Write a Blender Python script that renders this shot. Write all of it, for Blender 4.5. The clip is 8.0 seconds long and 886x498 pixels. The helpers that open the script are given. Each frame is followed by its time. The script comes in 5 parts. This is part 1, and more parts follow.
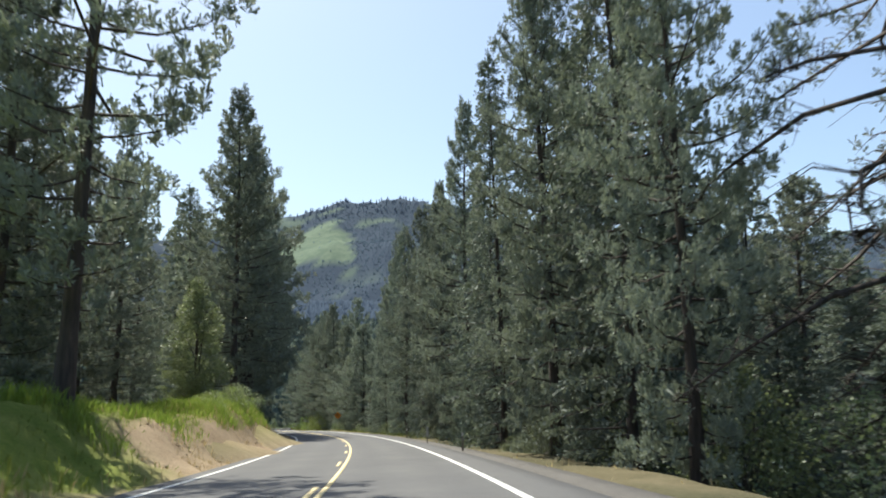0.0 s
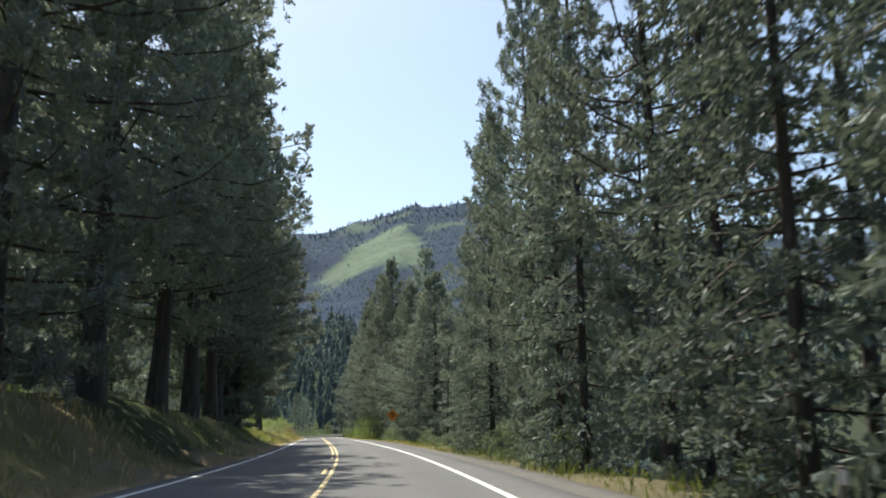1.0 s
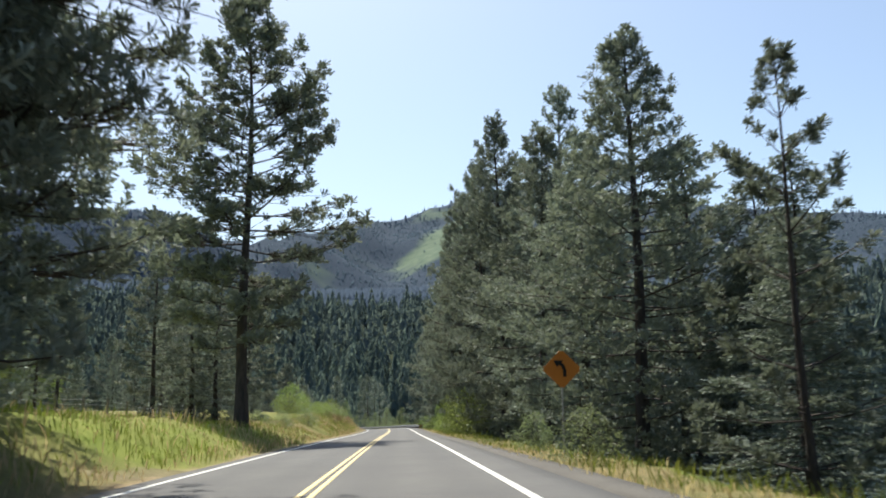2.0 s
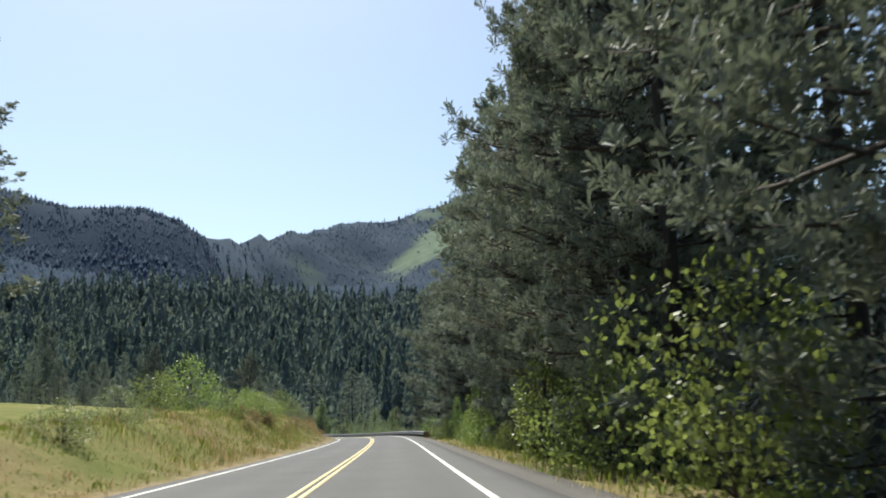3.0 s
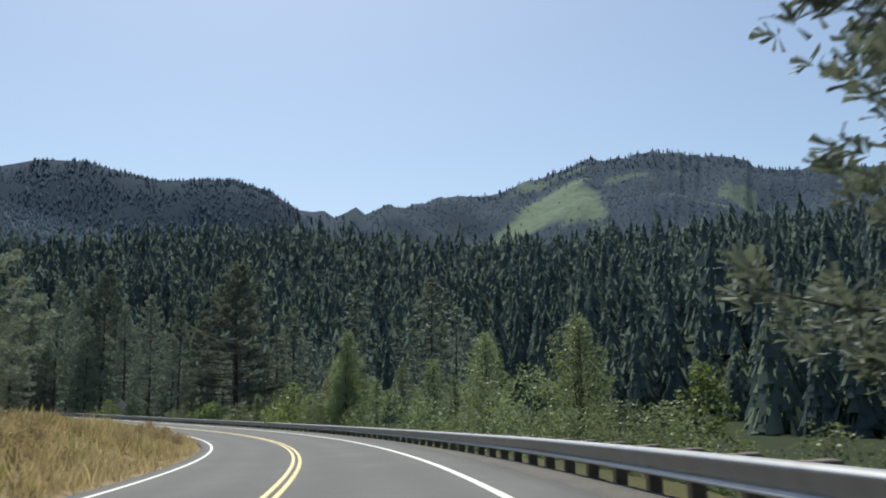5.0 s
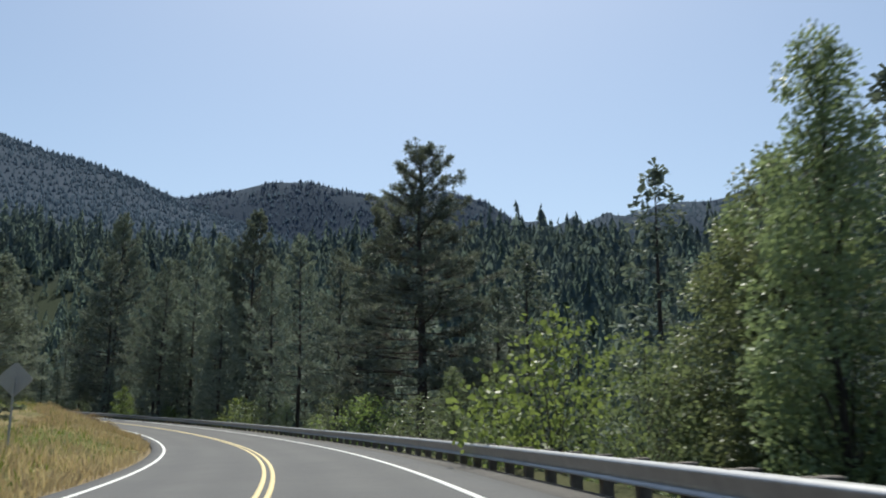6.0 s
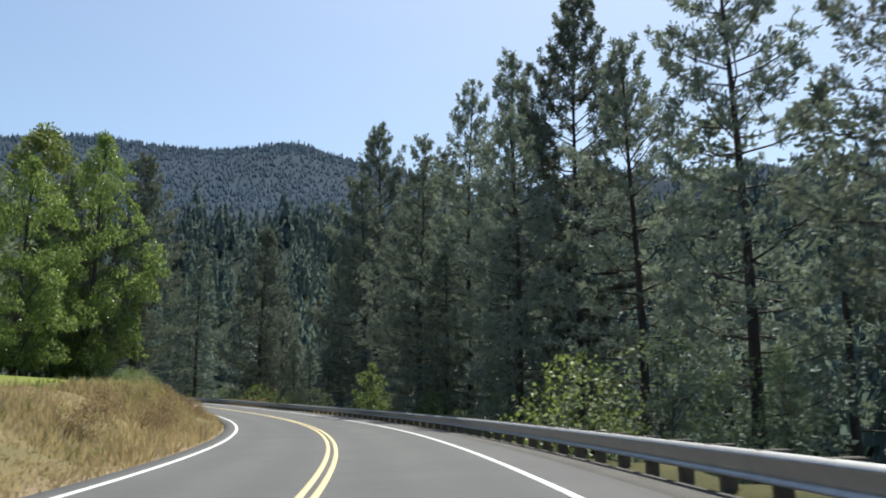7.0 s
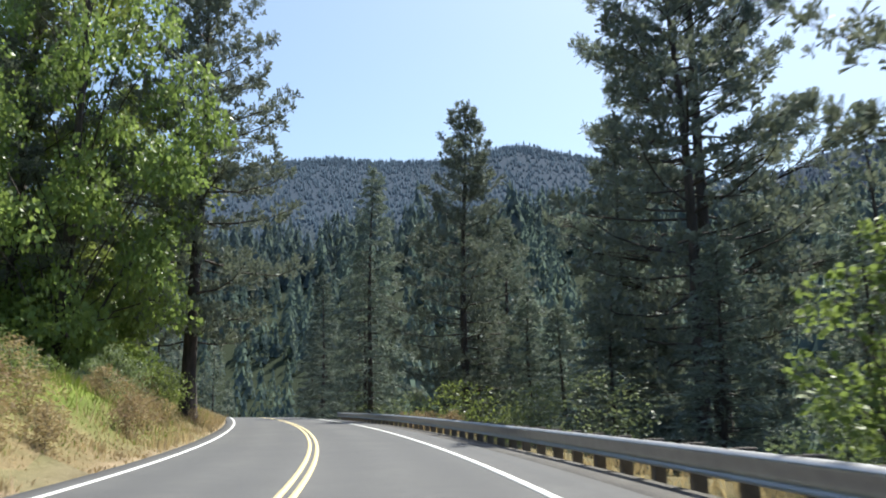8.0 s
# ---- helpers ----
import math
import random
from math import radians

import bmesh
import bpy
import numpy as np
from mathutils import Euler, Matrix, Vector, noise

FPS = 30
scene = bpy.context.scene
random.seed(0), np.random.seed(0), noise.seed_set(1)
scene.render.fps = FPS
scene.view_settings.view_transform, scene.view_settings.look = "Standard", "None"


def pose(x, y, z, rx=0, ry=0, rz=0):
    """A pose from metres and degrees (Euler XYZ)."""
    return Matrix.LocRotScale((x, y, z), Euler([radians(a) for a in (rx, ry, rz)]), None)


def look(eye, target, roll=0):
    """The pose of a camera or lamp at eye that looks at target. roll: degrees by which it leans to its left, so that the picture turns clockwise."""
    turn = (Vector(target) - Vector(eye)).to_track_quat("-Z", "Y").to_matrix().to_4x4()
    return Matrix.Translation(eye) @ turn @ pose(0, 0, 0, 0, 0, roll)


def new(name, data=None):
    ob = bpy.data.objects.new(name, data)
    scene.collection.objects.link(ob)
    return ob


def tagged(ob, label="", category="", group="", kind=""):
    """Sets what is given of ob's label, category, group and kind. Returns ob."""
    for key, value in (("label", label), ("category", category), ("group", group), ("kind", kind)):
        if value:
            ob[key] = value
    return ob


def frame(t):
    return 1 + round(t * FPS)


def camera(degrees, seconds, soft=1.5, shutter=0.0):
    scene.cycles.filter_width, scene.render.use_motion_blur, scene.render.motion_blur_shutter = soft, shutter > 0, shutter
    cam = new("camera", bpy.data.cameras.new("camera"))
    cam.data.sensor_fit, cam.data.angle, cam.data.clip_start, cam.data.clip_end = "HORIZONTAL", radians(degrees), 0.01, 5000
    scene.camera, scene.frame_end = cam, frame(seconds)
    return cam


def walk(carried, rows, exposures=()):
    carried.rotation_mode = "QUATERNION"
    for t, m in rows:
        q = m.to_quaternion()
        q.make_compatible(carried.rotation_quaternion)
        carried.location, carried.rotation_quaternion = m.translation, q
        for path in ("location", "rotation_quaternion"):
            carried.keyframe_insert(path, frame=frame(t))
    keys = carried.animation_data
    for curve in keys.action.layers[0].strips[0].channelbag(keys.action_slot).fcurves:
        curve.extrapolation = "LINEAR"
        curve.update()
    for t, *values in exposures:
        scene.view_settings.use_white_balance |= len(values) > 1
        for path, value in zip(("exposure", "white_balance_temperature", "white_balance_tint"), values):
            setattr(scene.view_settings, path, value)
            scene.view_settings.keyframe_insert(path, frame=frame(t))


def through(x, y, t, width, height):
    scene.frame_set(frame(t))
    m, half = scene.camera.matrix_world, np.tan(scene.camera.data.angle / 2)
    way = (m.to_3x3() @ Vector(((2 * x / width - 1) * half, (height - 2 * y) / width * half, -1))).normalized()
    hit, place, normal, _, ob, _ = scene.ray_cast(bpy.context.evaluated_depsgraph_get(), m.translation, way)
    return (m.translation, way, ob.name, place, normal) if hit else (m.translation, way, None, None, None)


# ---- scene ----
cam = camera(55.74, 8.0, soft=1.9, shutter=0.06)
PATH = [
    (0.0, look((0.857, 0.092, 0.702), (0.278, 9.874, 2.698), -1.028)),
    (0.2, look((-0.070, 7.548, 0.650), (-0.783, 17.318, 2.659), -0.774)),
    (0.5, look((-1.717, 18.701, 0.587), (-2.628, 28.450, 2.617), -0.393)),
    (0.8, look((-3.580, 29.828, 0.543), (-4.775, 39.539, 2.608), -0.432)),
    (1.0, look((-5.015, 37.218, 0.524), (-6.424, 46.896, 2.612), -0.459)),
    (1.2, look((-6.567, 44.590, 0.513), (-8.180, 54.243, 2.569), -0.725)),
    (1.5, look((-9.194, 55.587, 0.495), (-11.073, 65.201, 2.504), -1.125)),
    (1.7, look((-11.192, 62.857, 0.479), (-13.283, 72.431, 2.470), -0.963)),
    (2.0, look((-14.363, 73.708, 0.450), (-16.663, 83.240, 2.415), -0.719)),
    (2.2, look((-16.518, 80.924, 0.426), (-18.884, 90.448, 2.346), -0.518)),
    (2.5, look((-19.688, 91.757, 0.375), (-22.003, 101.287, 2.330), -0.695)),
    (2.8, look((-22.862, 102.581, 0.304), (-25.126, 112.116, 2.294), -0.871)),
    (3.0, look((-24.977, 109.792, 0.246), (-27.199, 119.332, 2.260), -0.989)),
    (3.3, look((-28.131, 120.605, 0.147), (-30.278, 130.155, 2.197), -1.166)),
    (3.5, look((-30.197, 127.822, 0.090), (-32.353, 137.366, 2.152), -1.230)),
    (3.7, look((-32.276, 135.032, 0.043), (-34.437, 144.581, 2.083), -1.283)),
    (4.0, look((-35.432, 145.837, -0.010), (-37.646, 155.380, 1.997), -1.363)),
    (4.2, look((-37.722, 152.981, -0.037), (-40.164, 162.453, 2.038), -1.408)),
    (4.4, look((-40.087, 160.093, -0.064), (-42.644, 169.549, 1.947), -1.300)),
    (4.6, look((-42.580, 167.159, -0.115), (-45.335, 176.573, 1.831), -1.192)),
    (4.8, look((-45.263, 174.151, -0.192), (-48.301, 183.491, 1.690), -1.084)),
    (5.0, look((-48.196, 181.035, -0.295), (-51.584, 190.267, 1.522), -0.975)),
    (5.2, look((-51.414, 187.781, -0.424), (-55.201, 196.869, 1.329), -0.867)),
    (5.3, look((-53.139, 191.092, -0.498), (-57.143, 200.092, 1.223), -0.813)),
    (5.5, look((-56.782, 197.602, -0.644), (-61.274, 206.367, 1.088), -0.569)),
    (5.8, look((-62.957, 206.913, -0.806), (-68.163, 215.244, 1.060), -0.205)),
    (6.0, look((-67.565, 212.749, -0.875), (-73.202, 220.753, 1.163), -0.148)),
    (6.2, look((-72.372, 218.409, -0.904), (-78.736, 225.879, 1.018), -0.576)),
    (6.5, look((-80.474, 225.989, -0.896), (-87.630, 232.704, 1.026), -0.445)),
    (6.8, look((-89.217, 232.702, -0.816), (-97.059, 238.584, 1.158), -0.623)),
    (7.0, look((-95.364, 236.652, -0.726), (-103.488, 242.115, 1.311), -0.092)),
    (7.2, look((-101.595, 240.415, -0.602), (-109.995, 245.446, 1.431), -0.674)),
    (7.5, look((-111.323, 245.279, -0.360), (-120.042, 249.696, 1.753), -0.508)),
    (7.8, look((-121.319, 249.445, -0.054), (-130.401, 253.031, 2.105), -0.872)),
    (8.0, look((-128.200, 251.536, 0.177), (-137.488, 254.507, 2.391), -0.813)),
]
walk(cam, PATH, [(0.0, 0.84, 6700, 5), (1.0, 0.84, 6750, 6), (2.2, 0.74, 6750, 6), (3.5, 0.54, 6550, 4), (5.3, 0.22, 6500, 4), (6.2, 0.22, 6500, 4), (7.2, 0.67, 6450, 5), (8.0, 0.95, 6400, 6)])

# ---- daylight ----
SUN_AZ, SUN_EL = radians(35), radians(60)   # azimuth counter-clockwise from +y
world = bpy.data.worlds.new("sky")
scene.world = world
world.use_nodes = True
wn = world.node_tree.nodes
sky = wn.new("ShaderNodeTexSky")
sky.sky_type = "NISHITA"
sky.sun_disc = False
sky.sun_elevation = SUN_EL
sky.sun_rotation = -SUN_AZ
sky.altitude, sky.air_density, sky.dust_density, sky.ozone_density = 300, 1.0, 1.6, 0.8
wn["Background"].inputs["Strength"].default_value = 0.115
world.node_tree.links.new(sky.outputs[0], wn["Background"].inputs["Color"])
sun = new("sun", bpy.data.lights.new("sun", "SUN"))
sun.data.energy, sun.data.angle, sun.data.color = 4.6, radians(0.53), (1.0, 0.95, 0.87)
sun.matrix_world = look((-math.sin(SUN_AZ) * 500, math.cos(SUN_AZ) * 500, 500 * math.tan(SUN_EL)), (0, 0, 0))

# ---- the road's line: curvature, grade and cross fall along it ----
TURN = [0.003693, 0.002979, 0.002475, 0.002416, 0.003162, 0.002311, 0.000005, 0.000070, -0.000244, 0.000301, 0.001570, 0.004882, 0.007024, 0.009004, 0.009637, 0.006247, 0.009081, 0.008340, 0.004788, 0.000919, -0.001042, -0.001765, -0.002780, -0.003574, -0.003770, -0.003672, -0.003447, -0.003273, -0.003141]
GRADE = [-0.005140, -0.006991, -0.001517, -0.003282, -0.009340, -0.002659, -0.021166, 0.002464, 0.026244, 0.044868, 0.029696, 0.015302, 0.011410, 0.007565, 0.005502]
BANK = [0.024874, 0.027590, 0.013292, 0.025906, 0.019194, 0.029259, 0.037637, 0.026577, 0.021805, 0.009126, -0.007397, -0.013375, -0.018481, -0.019579, -0.019181]
HEAD = 0.107493
ST = np.arange(-140.0, 431.0, 1.0)
KAPPA = np.interp(ST, np.arange(-40, 521, 20.0), TURN)
GR = np.interp(ST, np.arange(-40, 521, 40.0), GRADE)
BK = np.interp(ST, np.arange(-40, 521, 40.0), BANK)
I0 = 140


def running(v):
    out = np.concatenate([[0], np.cumsum((v[1:] + v[:-1]) / 2)])
    return out - out[I0]


CT = running(KAPPA) + HEAD
CX, CY, CZ = running(-np.sin(CT)), running(np.cos(CT)), running(GR)


def at(s, d=0.0, up=0.0):
    """World place at s metres along the road, d metres to the right of its centre line, up metres over its surface."""
    th = np.interp(s, ST, CT)
    return (np.interp(s, ST, CX) + np.cos(th) * d, np.interp(s, ST, CY) + np.sin(th) * d,
            np.interp(s, ST, CZ) + np.interp(s, ST, BK) * np.clip(d, -2.6, 3.0) + up)


def along(s):
    """Heading at s, counter-clockwise from +y."""
    return float(np.interp(s, ST, CT))


def nearest(x, y):
    """s and d of places in the plan."""
    s, d = np.empty(len(x)), np.empty(len(x))
    for i in range(0, len(x), 4000):
        xs, ys = x[i:i + 4000, None], y[i:i + 4000, None]
        j = ((CX - xs) ** 2 + (CY - ys) ** 2).argmin(1)
        qx, qy, th = xs[:, 0] - CX[j], ys[:, 0] - CY[j], CT[j]
        s[i:i + 4000] = ST[j] - np.sin(th) * qx + np.cos(th) * qy
        d[i:i + 4000] = np.cos(th) * qx + np.sin(th) * qy
    past = np.maximum(s - 429.5, 0) + np.maximum(-139.5 - s, 0)
    return s, np.where(d < 0, -1, 1) * np.hypot(d, past)


def smooth(a, b, v):
    u = np.clip((v - a) / (b - a), 0, 1)
    return u * u * (3 - 2 * u)


def wobble(x, y, size, seed=0):
    """Smooth value noise in -1..1."""
    x, y = np.asarray(x) / size + seed * 7.31, np.asarray(y) / size - seed * 3.17
    xi, yi = np.floor(x), np.floor(y)
    u, v = x - xi, y - yi
    u, v = u * u * (3 - 2 * u), v * v * (3 - 2 * v)

    def h(a, b):
        n = np.sin(a * 127.1 + b * 311.7 + seed * 17.3) * 43758.5453
        return (n - np.floor(n)) * 2 - 1
    return (h(xi, yi) * (1 - u) + h(xi + 1, yi) * u) * (1 - v) + (h(xi, yi + 1) * (1 - u) + h(xi + 1, yi + 1) * u) * v


# ---- the lie of the land ----
LEFT_S = [-140, 0, 10, 20, 35, 50, 64, 85, 95, 108, 120, 140, 150, 160, 175, 190, 217, 228, 240, 258, 272, 284, 307, 320, 345, 400, 520]
LEFT_H = [1.0, 1.1, 1.5, 0.95, 1.5, 1.45, 1.55, 1.1, 0.9, 0.7, 0.6, 1.2, 1.5, 1.45, 1.5, 1.15, 0.7, 0.45, 0.35, 0.6, 0.85, 1.12, 1.32, 1.35, 1.3, 0.9, 0.6]
HUB = (-100.0, 150.0)
BEAR = [-180, -146, -108, -60, -42, -18, 0, 10, 20, 28, 36, 45, 50, 60, 80, 120, 180]
FOOT = [160, 240, 140, 118, 115, 125, 140, 150, 160, 172, 186, 200, 205, 215, 215, 160, 160]
HILL = [30, 34, 34, 36, 40, 42, 42, 44, 50, 50, 44, 48, 52, 46, 42, 34, 30]
MID_B = [-180, -146, -108, -60, -42, -18, 20, 28, 36, 45, 48, 50.6, 52, 54, 56, 57.7, 59.5, 61.2, 63.9, 66, 69, 71.2, 74.6, 76.5, 80, 95, 120, 180]
MID = [150, 150, 130, 115, 112, 110, 110, 112, 122, 152, 168, 181, 186, 190, 196, 203, 209, 206, 200, 200, 202, 205, 203, 199, 195, 185, 175, 150]
FAR_B = [-180, -90, -40, -18, -9, -6, -3.3, -2, 0, 2, 4, 5.8, 7, 8, 9.4, 10.5, 11.6, 13, 14.4, 15, 16, 18, 20, 22, 23, 24, 25.7, 26.3, 27, 27.6, 28.6, 29.4, 30, 31.9, 34.6, 37.5, 38.2, 39, 39.6, 40.3, 41.8, 42.7, 43.9, 45.5, 46.5, 48.1, 50, 60, 75, 90, 180]
FAR_Z = [380, 380, 380, 430, 480, 500, 512, 530, 555, 574, 586, 574, 572, 570, 564, 547, 531, 520, 504, 501, 473, 421, 365, 306, 284, 259, 229, 225, 220, 226, 232, 236, 241, 245, 240, 243, 245, 249, 254, 251, 252, 250, 245, 239, 239, 228, 219, 195, 300, 400, 380]
RIDGE_B = [-180, 15, 16, 18, 20, 22, 24, 25.7, 27, 60, 75, 180]
RIDGE_R = [2000, 2000, 1900, 1700, 1500, 1300, 1100, 983, 900, 900, 2000, 2000]


def land(x, y, rough=True):
    """Height of the ground, with s and d, the distance and bearing from the valley's middle."""
    x, y = np.asarray(x, float), np.asarray(y, float)
    s, d = nearest(x, y)
    road = np.interp(s, ST, CZ) + np.interp(s, ST, BK) * np.clip(d, -2.6, 3.0)
    dl = -d
    bump = wobble(x, y, 1.7, 1) * 0.10 + wobble(x, y, 0.6, 2) * 0.04 if rough else 0
    crest = np.interp(s, LEFT_S, LEFT_H)
    steep = 2.6 - 1.3 * smooth(11, 19, s) * (1 - smooth(38, 50, s))
    left = -0.05 + crest * smooth(2.75, 2.9 + steep, dl) + 0.07 * np.clip(dl - 5.5, 0, 9) + bump * smooth(2.8, 3.6, dl)
    railed = smooth(150, 168, s)
    verge = 4.2 * (1 - railed) + 3.75 * railed
    right = -0.05 - 0.10 * smooth(2.9, verge, d) - (1.3 * (1 - railed) + 1.7 * railed) * smooth(verge, verge + 5.5, d) \
        - 0.9 * smooth(10, 17, d) + 1.0 * smooth(34, 44, d) + bump * smooth(3.0, 3.8, d)
    near = road + np.where(d < 0, left, right)
    bx, by = x - HUB[0], y - HUB[1]
    r, b = np.hypot(bx, by), np.degrees(np.arctan2(-bx, by))
    foot, hill, mid, far = (np.interp(b, BEAR, FOOT), np.interp(b, BEAR, HILL), np.interp(b, MID_B, MID), np.interp(b, FAR_B, FAR_Z))
    ridge = np.interp(b, RIDGE_B, RIDGE_R)
    to_ridge = np.where(r > ridge, np.maximum(ridge, r - 60), r)
    beyond = np.where(r > 650, 650 + (to_ridge - 650) * 1350 / (ridge - 650), r)
    far = far * (1 + 0.012 * wobble(b, b * 0, 1.1, 5) + 0.006 * wobble(b, b * 0, 0.35, 6))
    mid = mid * (1 + 0.005 * wobble(b, b * 0, 2.1, 7))
    saddle = np.maximum(mid * 0.8, far * 0.32)
    wide = -1.2 + 0 * r
    for r0, z0, r1, z1 in ((foot, -1.2, 300, hill), (300, hill, 650, mid), (650, mid, 1200, saddle), (1200, saddle, 2000, far), (2000, far, 3600, far * 0.55)):
        wide = np.where(beyond >= r0, z0 + (z1 - z0) * np.clip((beyond - r0) / (r1 - r0), 0, 1), wide)
    relief = smooth(200, 700, r) * (1 - smooth(1750, 1990, beyond)) * (1 - np.exp(-((r - 650) / 70.0) ** 2))
    wide = wide + relief * (wobble(x, y, 170, 3) * 24 + wobble(x, y, 70, 4) * 9) * (0.35 + 0.65 * smooth(600, 1000, r))
    k = np.maximum(smooth(46, 80, np.abs(d)), smooth(395, 440, s))
    return near * (1 - k) + (wide + bump) * k, s, d, r, b


# ---- materials ----
def material(name, build):
    m = bpy.data.materials.new(name)
    m.use_nodes = True
    nt = m.node_tree
    build(nt, nt.nodes["Principled BSDF"])
    return m


def node(nt, kind, **inputs):
    n = nt.nodes.new(kind)
    for key, v in inputs.items():
        key = key.replace("_", " ")
        if isinstance(v, bpy.types.NodeSocket):
            nt.links.new(v, n.inputs[key])
        else:
            n.inputs[key].default_value = v
    return n


def noise_of(nt, scale, detail=4.0, rough=0.55, vec=None):
    n = node(nt, "ShaderNodeTexNoise", Scale=scale, Detail=detail, Roughness=rough)
    nt.links.new(vec if vec else nt.nodes.new("ShaderNodeNewGeometry").outputs["Position"], n.inputs["Vector"])
    return n.outputs["Fac"]


def ramp(nt, fac, *stops):
    n = nt.nodes.new("ShaderNodeValToRGB")
    e = n.color_ramp.elements
    while len(e) < len(stops):
        e.new(0.5)
    for el, (p, c) in zip(e, stops):
        el.position, el.color = p, (*c, 1)
    nt.links.new(fac, n.inputs[0])
    return n.outputs[0]


def mix(nt, fac, a, b, how="MIX"):
    n = nt.nodes.new("ShaderNodeMix")
    n.data_type, n.blend_type = "RGBA", how
    for sock, v in ((n.inputs[0], fac), (n.inputs[6], a), (n.inputs[7], b)):
        if isinstance(v, bpy.types.NodeSocket):
            nt.links.new(v, sock)
        elif isinstance(v, tuple):
            sock.default_value = (*v, 1)
        else:
            sock.default_value = v
    return n.outputs[2]


def bumped(nt, p, height, strength, distance):
    n = node(nt, "ShaderNodeBump", Strength=strength, Distance=distance, Height=height)
    nt.links.new(n.outputs[0], p.inputs["Normal"])


def plain(name, color, rough=0.7, metal=0.0, vary=0.25, scale=9.0, bump=0.3, dist=0.01):
    def build(nt, p):
        f = noise_of(nt, scale)
        g = noise_of(nt, scale * 9)
        lo, hi = tuple(c * (1 - vary) for c in color), tuple(min(1, c * (1 + vary)) for c in color)
        c = ramp(nt, f, (0.3, lo), (0.7, hi))
        c = mix(nt, 0.35, c, ramp(nt, g, (0.3, lo), (0.7, hi)))
        nt.links.new(c, p.inputs["Base Color"])
        p.inputs["Roughness"].default_value, p.inputs["Metallic"].default_value = rough, metal
        bumped(nt, p, g, bump, dist)
    return material(name, build)


def leafy(name, dark, light, through=0.35, rough=0.5, per=0.25, gloss=0.3, clumped=0.6):
    """Foliage: a colour of its own for each clump and each plant, with light shining through."""
    def build(nt, p):
        own = nt.nodes.new("ShaderNodeNewGeometry").outputs["Random Per Island"]
        clump = nt.nodes.new("ShaderNodeAttribute")
        clump.attribute_name = "tone"
        blend = nt.nodes.new("ShaderNodeMix")
        blend.inputs[0].default_value = clumped
        nt.links.new(own, blend.inputs[2])
        nt.links.new(clump.outputs["Fac"], blend.inputs[3])
        rnd = blend.outputs[0]
        plant = nt.nodes.new("ShaderNodeObjectInfo").outputs["Random"]
        c = ramp(nt, rnd, (0.0, dark), (0.75, tuple((a + b) / 2 for a, b in zip(dark, light))), (1.0, light))
        hs = node(nt, "ShaderNodeHueSaturation", Color=c)
        v = node(nt, "ShaderNodeMapRange", Value=plant)
        v.inputs["To Min"].default_value, v.inputs["To Max"].default_value = 1 - per, 1 + per
        nt.links.new(v.outputs[0], hs.inputs["Value"])
        h = node(nt, "ShaderNodeMapRange", Value=plant)
        h.inputs["To Min"].default_value, h.inputs["To Max"].default_value = 0.485, 0.515
        nt.links.new(h.outputs[0], hs.inputs["Hue"])
        nt.links.new(hs.outputs[0], p.inputs["Base Color"])
        p.inputs["Roughness"].default_value = rough
        p.inputs["Specular IOR Level"].default_value = gloss
        tr = nt.nodes.new("ShaderNodeBsdfTranslucent")
        tint = mix(nt, 1.0, hs.outputs[0], (1.0, 1.0, 0.78), "MULTIPLY")
        nt.links.new(tint, tr.inputs["Color"])
        both = nt.nodes.new("ShaderNodeMixShader")
        both.inputs[0].default_value = through
        out = [n for n in nt.nodes if n.type == "OUTPUT_MATERIAL"][0]
        nt.links.new(p.outputs[0], both.inputs[1])
        nt.links.new(tr.outputs[0], both.inputs[2])
        nt.links.new(both.outputs[0], out.inputs[0])
    return material(name, build)


def asphalt_build(nt, p):
    fine, mid, big = noise_of(nt, 90, 3), noise_of(nt, 6), noise_of(nt, 0.5)
    c = ramp(nt, fine, (0.25, (0.045, 0.046, 0.048)), (0.75, (0.119, 0.119, 0.119)))
    c = mix(nt, 0.55, c, ramp(nt, mid, (0.3, (0.059, 0.059, 0.061)), (0.7, (0.100, 0.100, 0.098))))
    c = mix(nt, 0.35, c, ramp(nt, big, (0.35, (0.067, 0.068, 0.071)), (0.65, (0.121, 0.120, 0.116))))
    across = nt.nodes.new("ShaderNodeAttribute")
    across.attribute_name = "across"
    wave = across.outputs["Fac"]
    for how, v in (("SUBTRACT", 0.55), ("MULTIPLY", 6.0), ("COSINE", 0.0), ("MULTIPLY_ADD", 0.22)):
        m = nt.nodes.new("ShaderNodeMath")
        m.operation = how
        nt.links.new(wave, m.inputs[0])
        m.inputs[1].default_value = v
        m.inputs[2].default_value = 0.22
        wave = m.outputs[0]
    c = mix(nt, wave, c, (0.061, 0.062, 0.065))
    nt.links.new(c, p.inputs["Base Color"])
    p.inputs["Roughness"].default_value = 0.85
    bumped(nt, p, fine, 0.5, 0.006)


def gravel_build(nt, p):
    fine, big = noise_of(nt, 30, 5, 0.7), noise_of(nt, 1.3)
    c = ramp(nt, fine, (0.3, (0.056, 0.053, 0.050)), (0.7, (0.161, 0.152, 0.140)))
    c = mix(nt, 0.4, c, ramp(nt, big, (0.35, (0.068, 0.062, 0.056)), (0.65, (0.124, 0.115, 0.099))))
    nt.links.new(c, p.inputs["Base Color"])
    p.inputs["Roughness"].default_value = 0.95
    bumped(nt, p, fine, 0.8, 0.02)


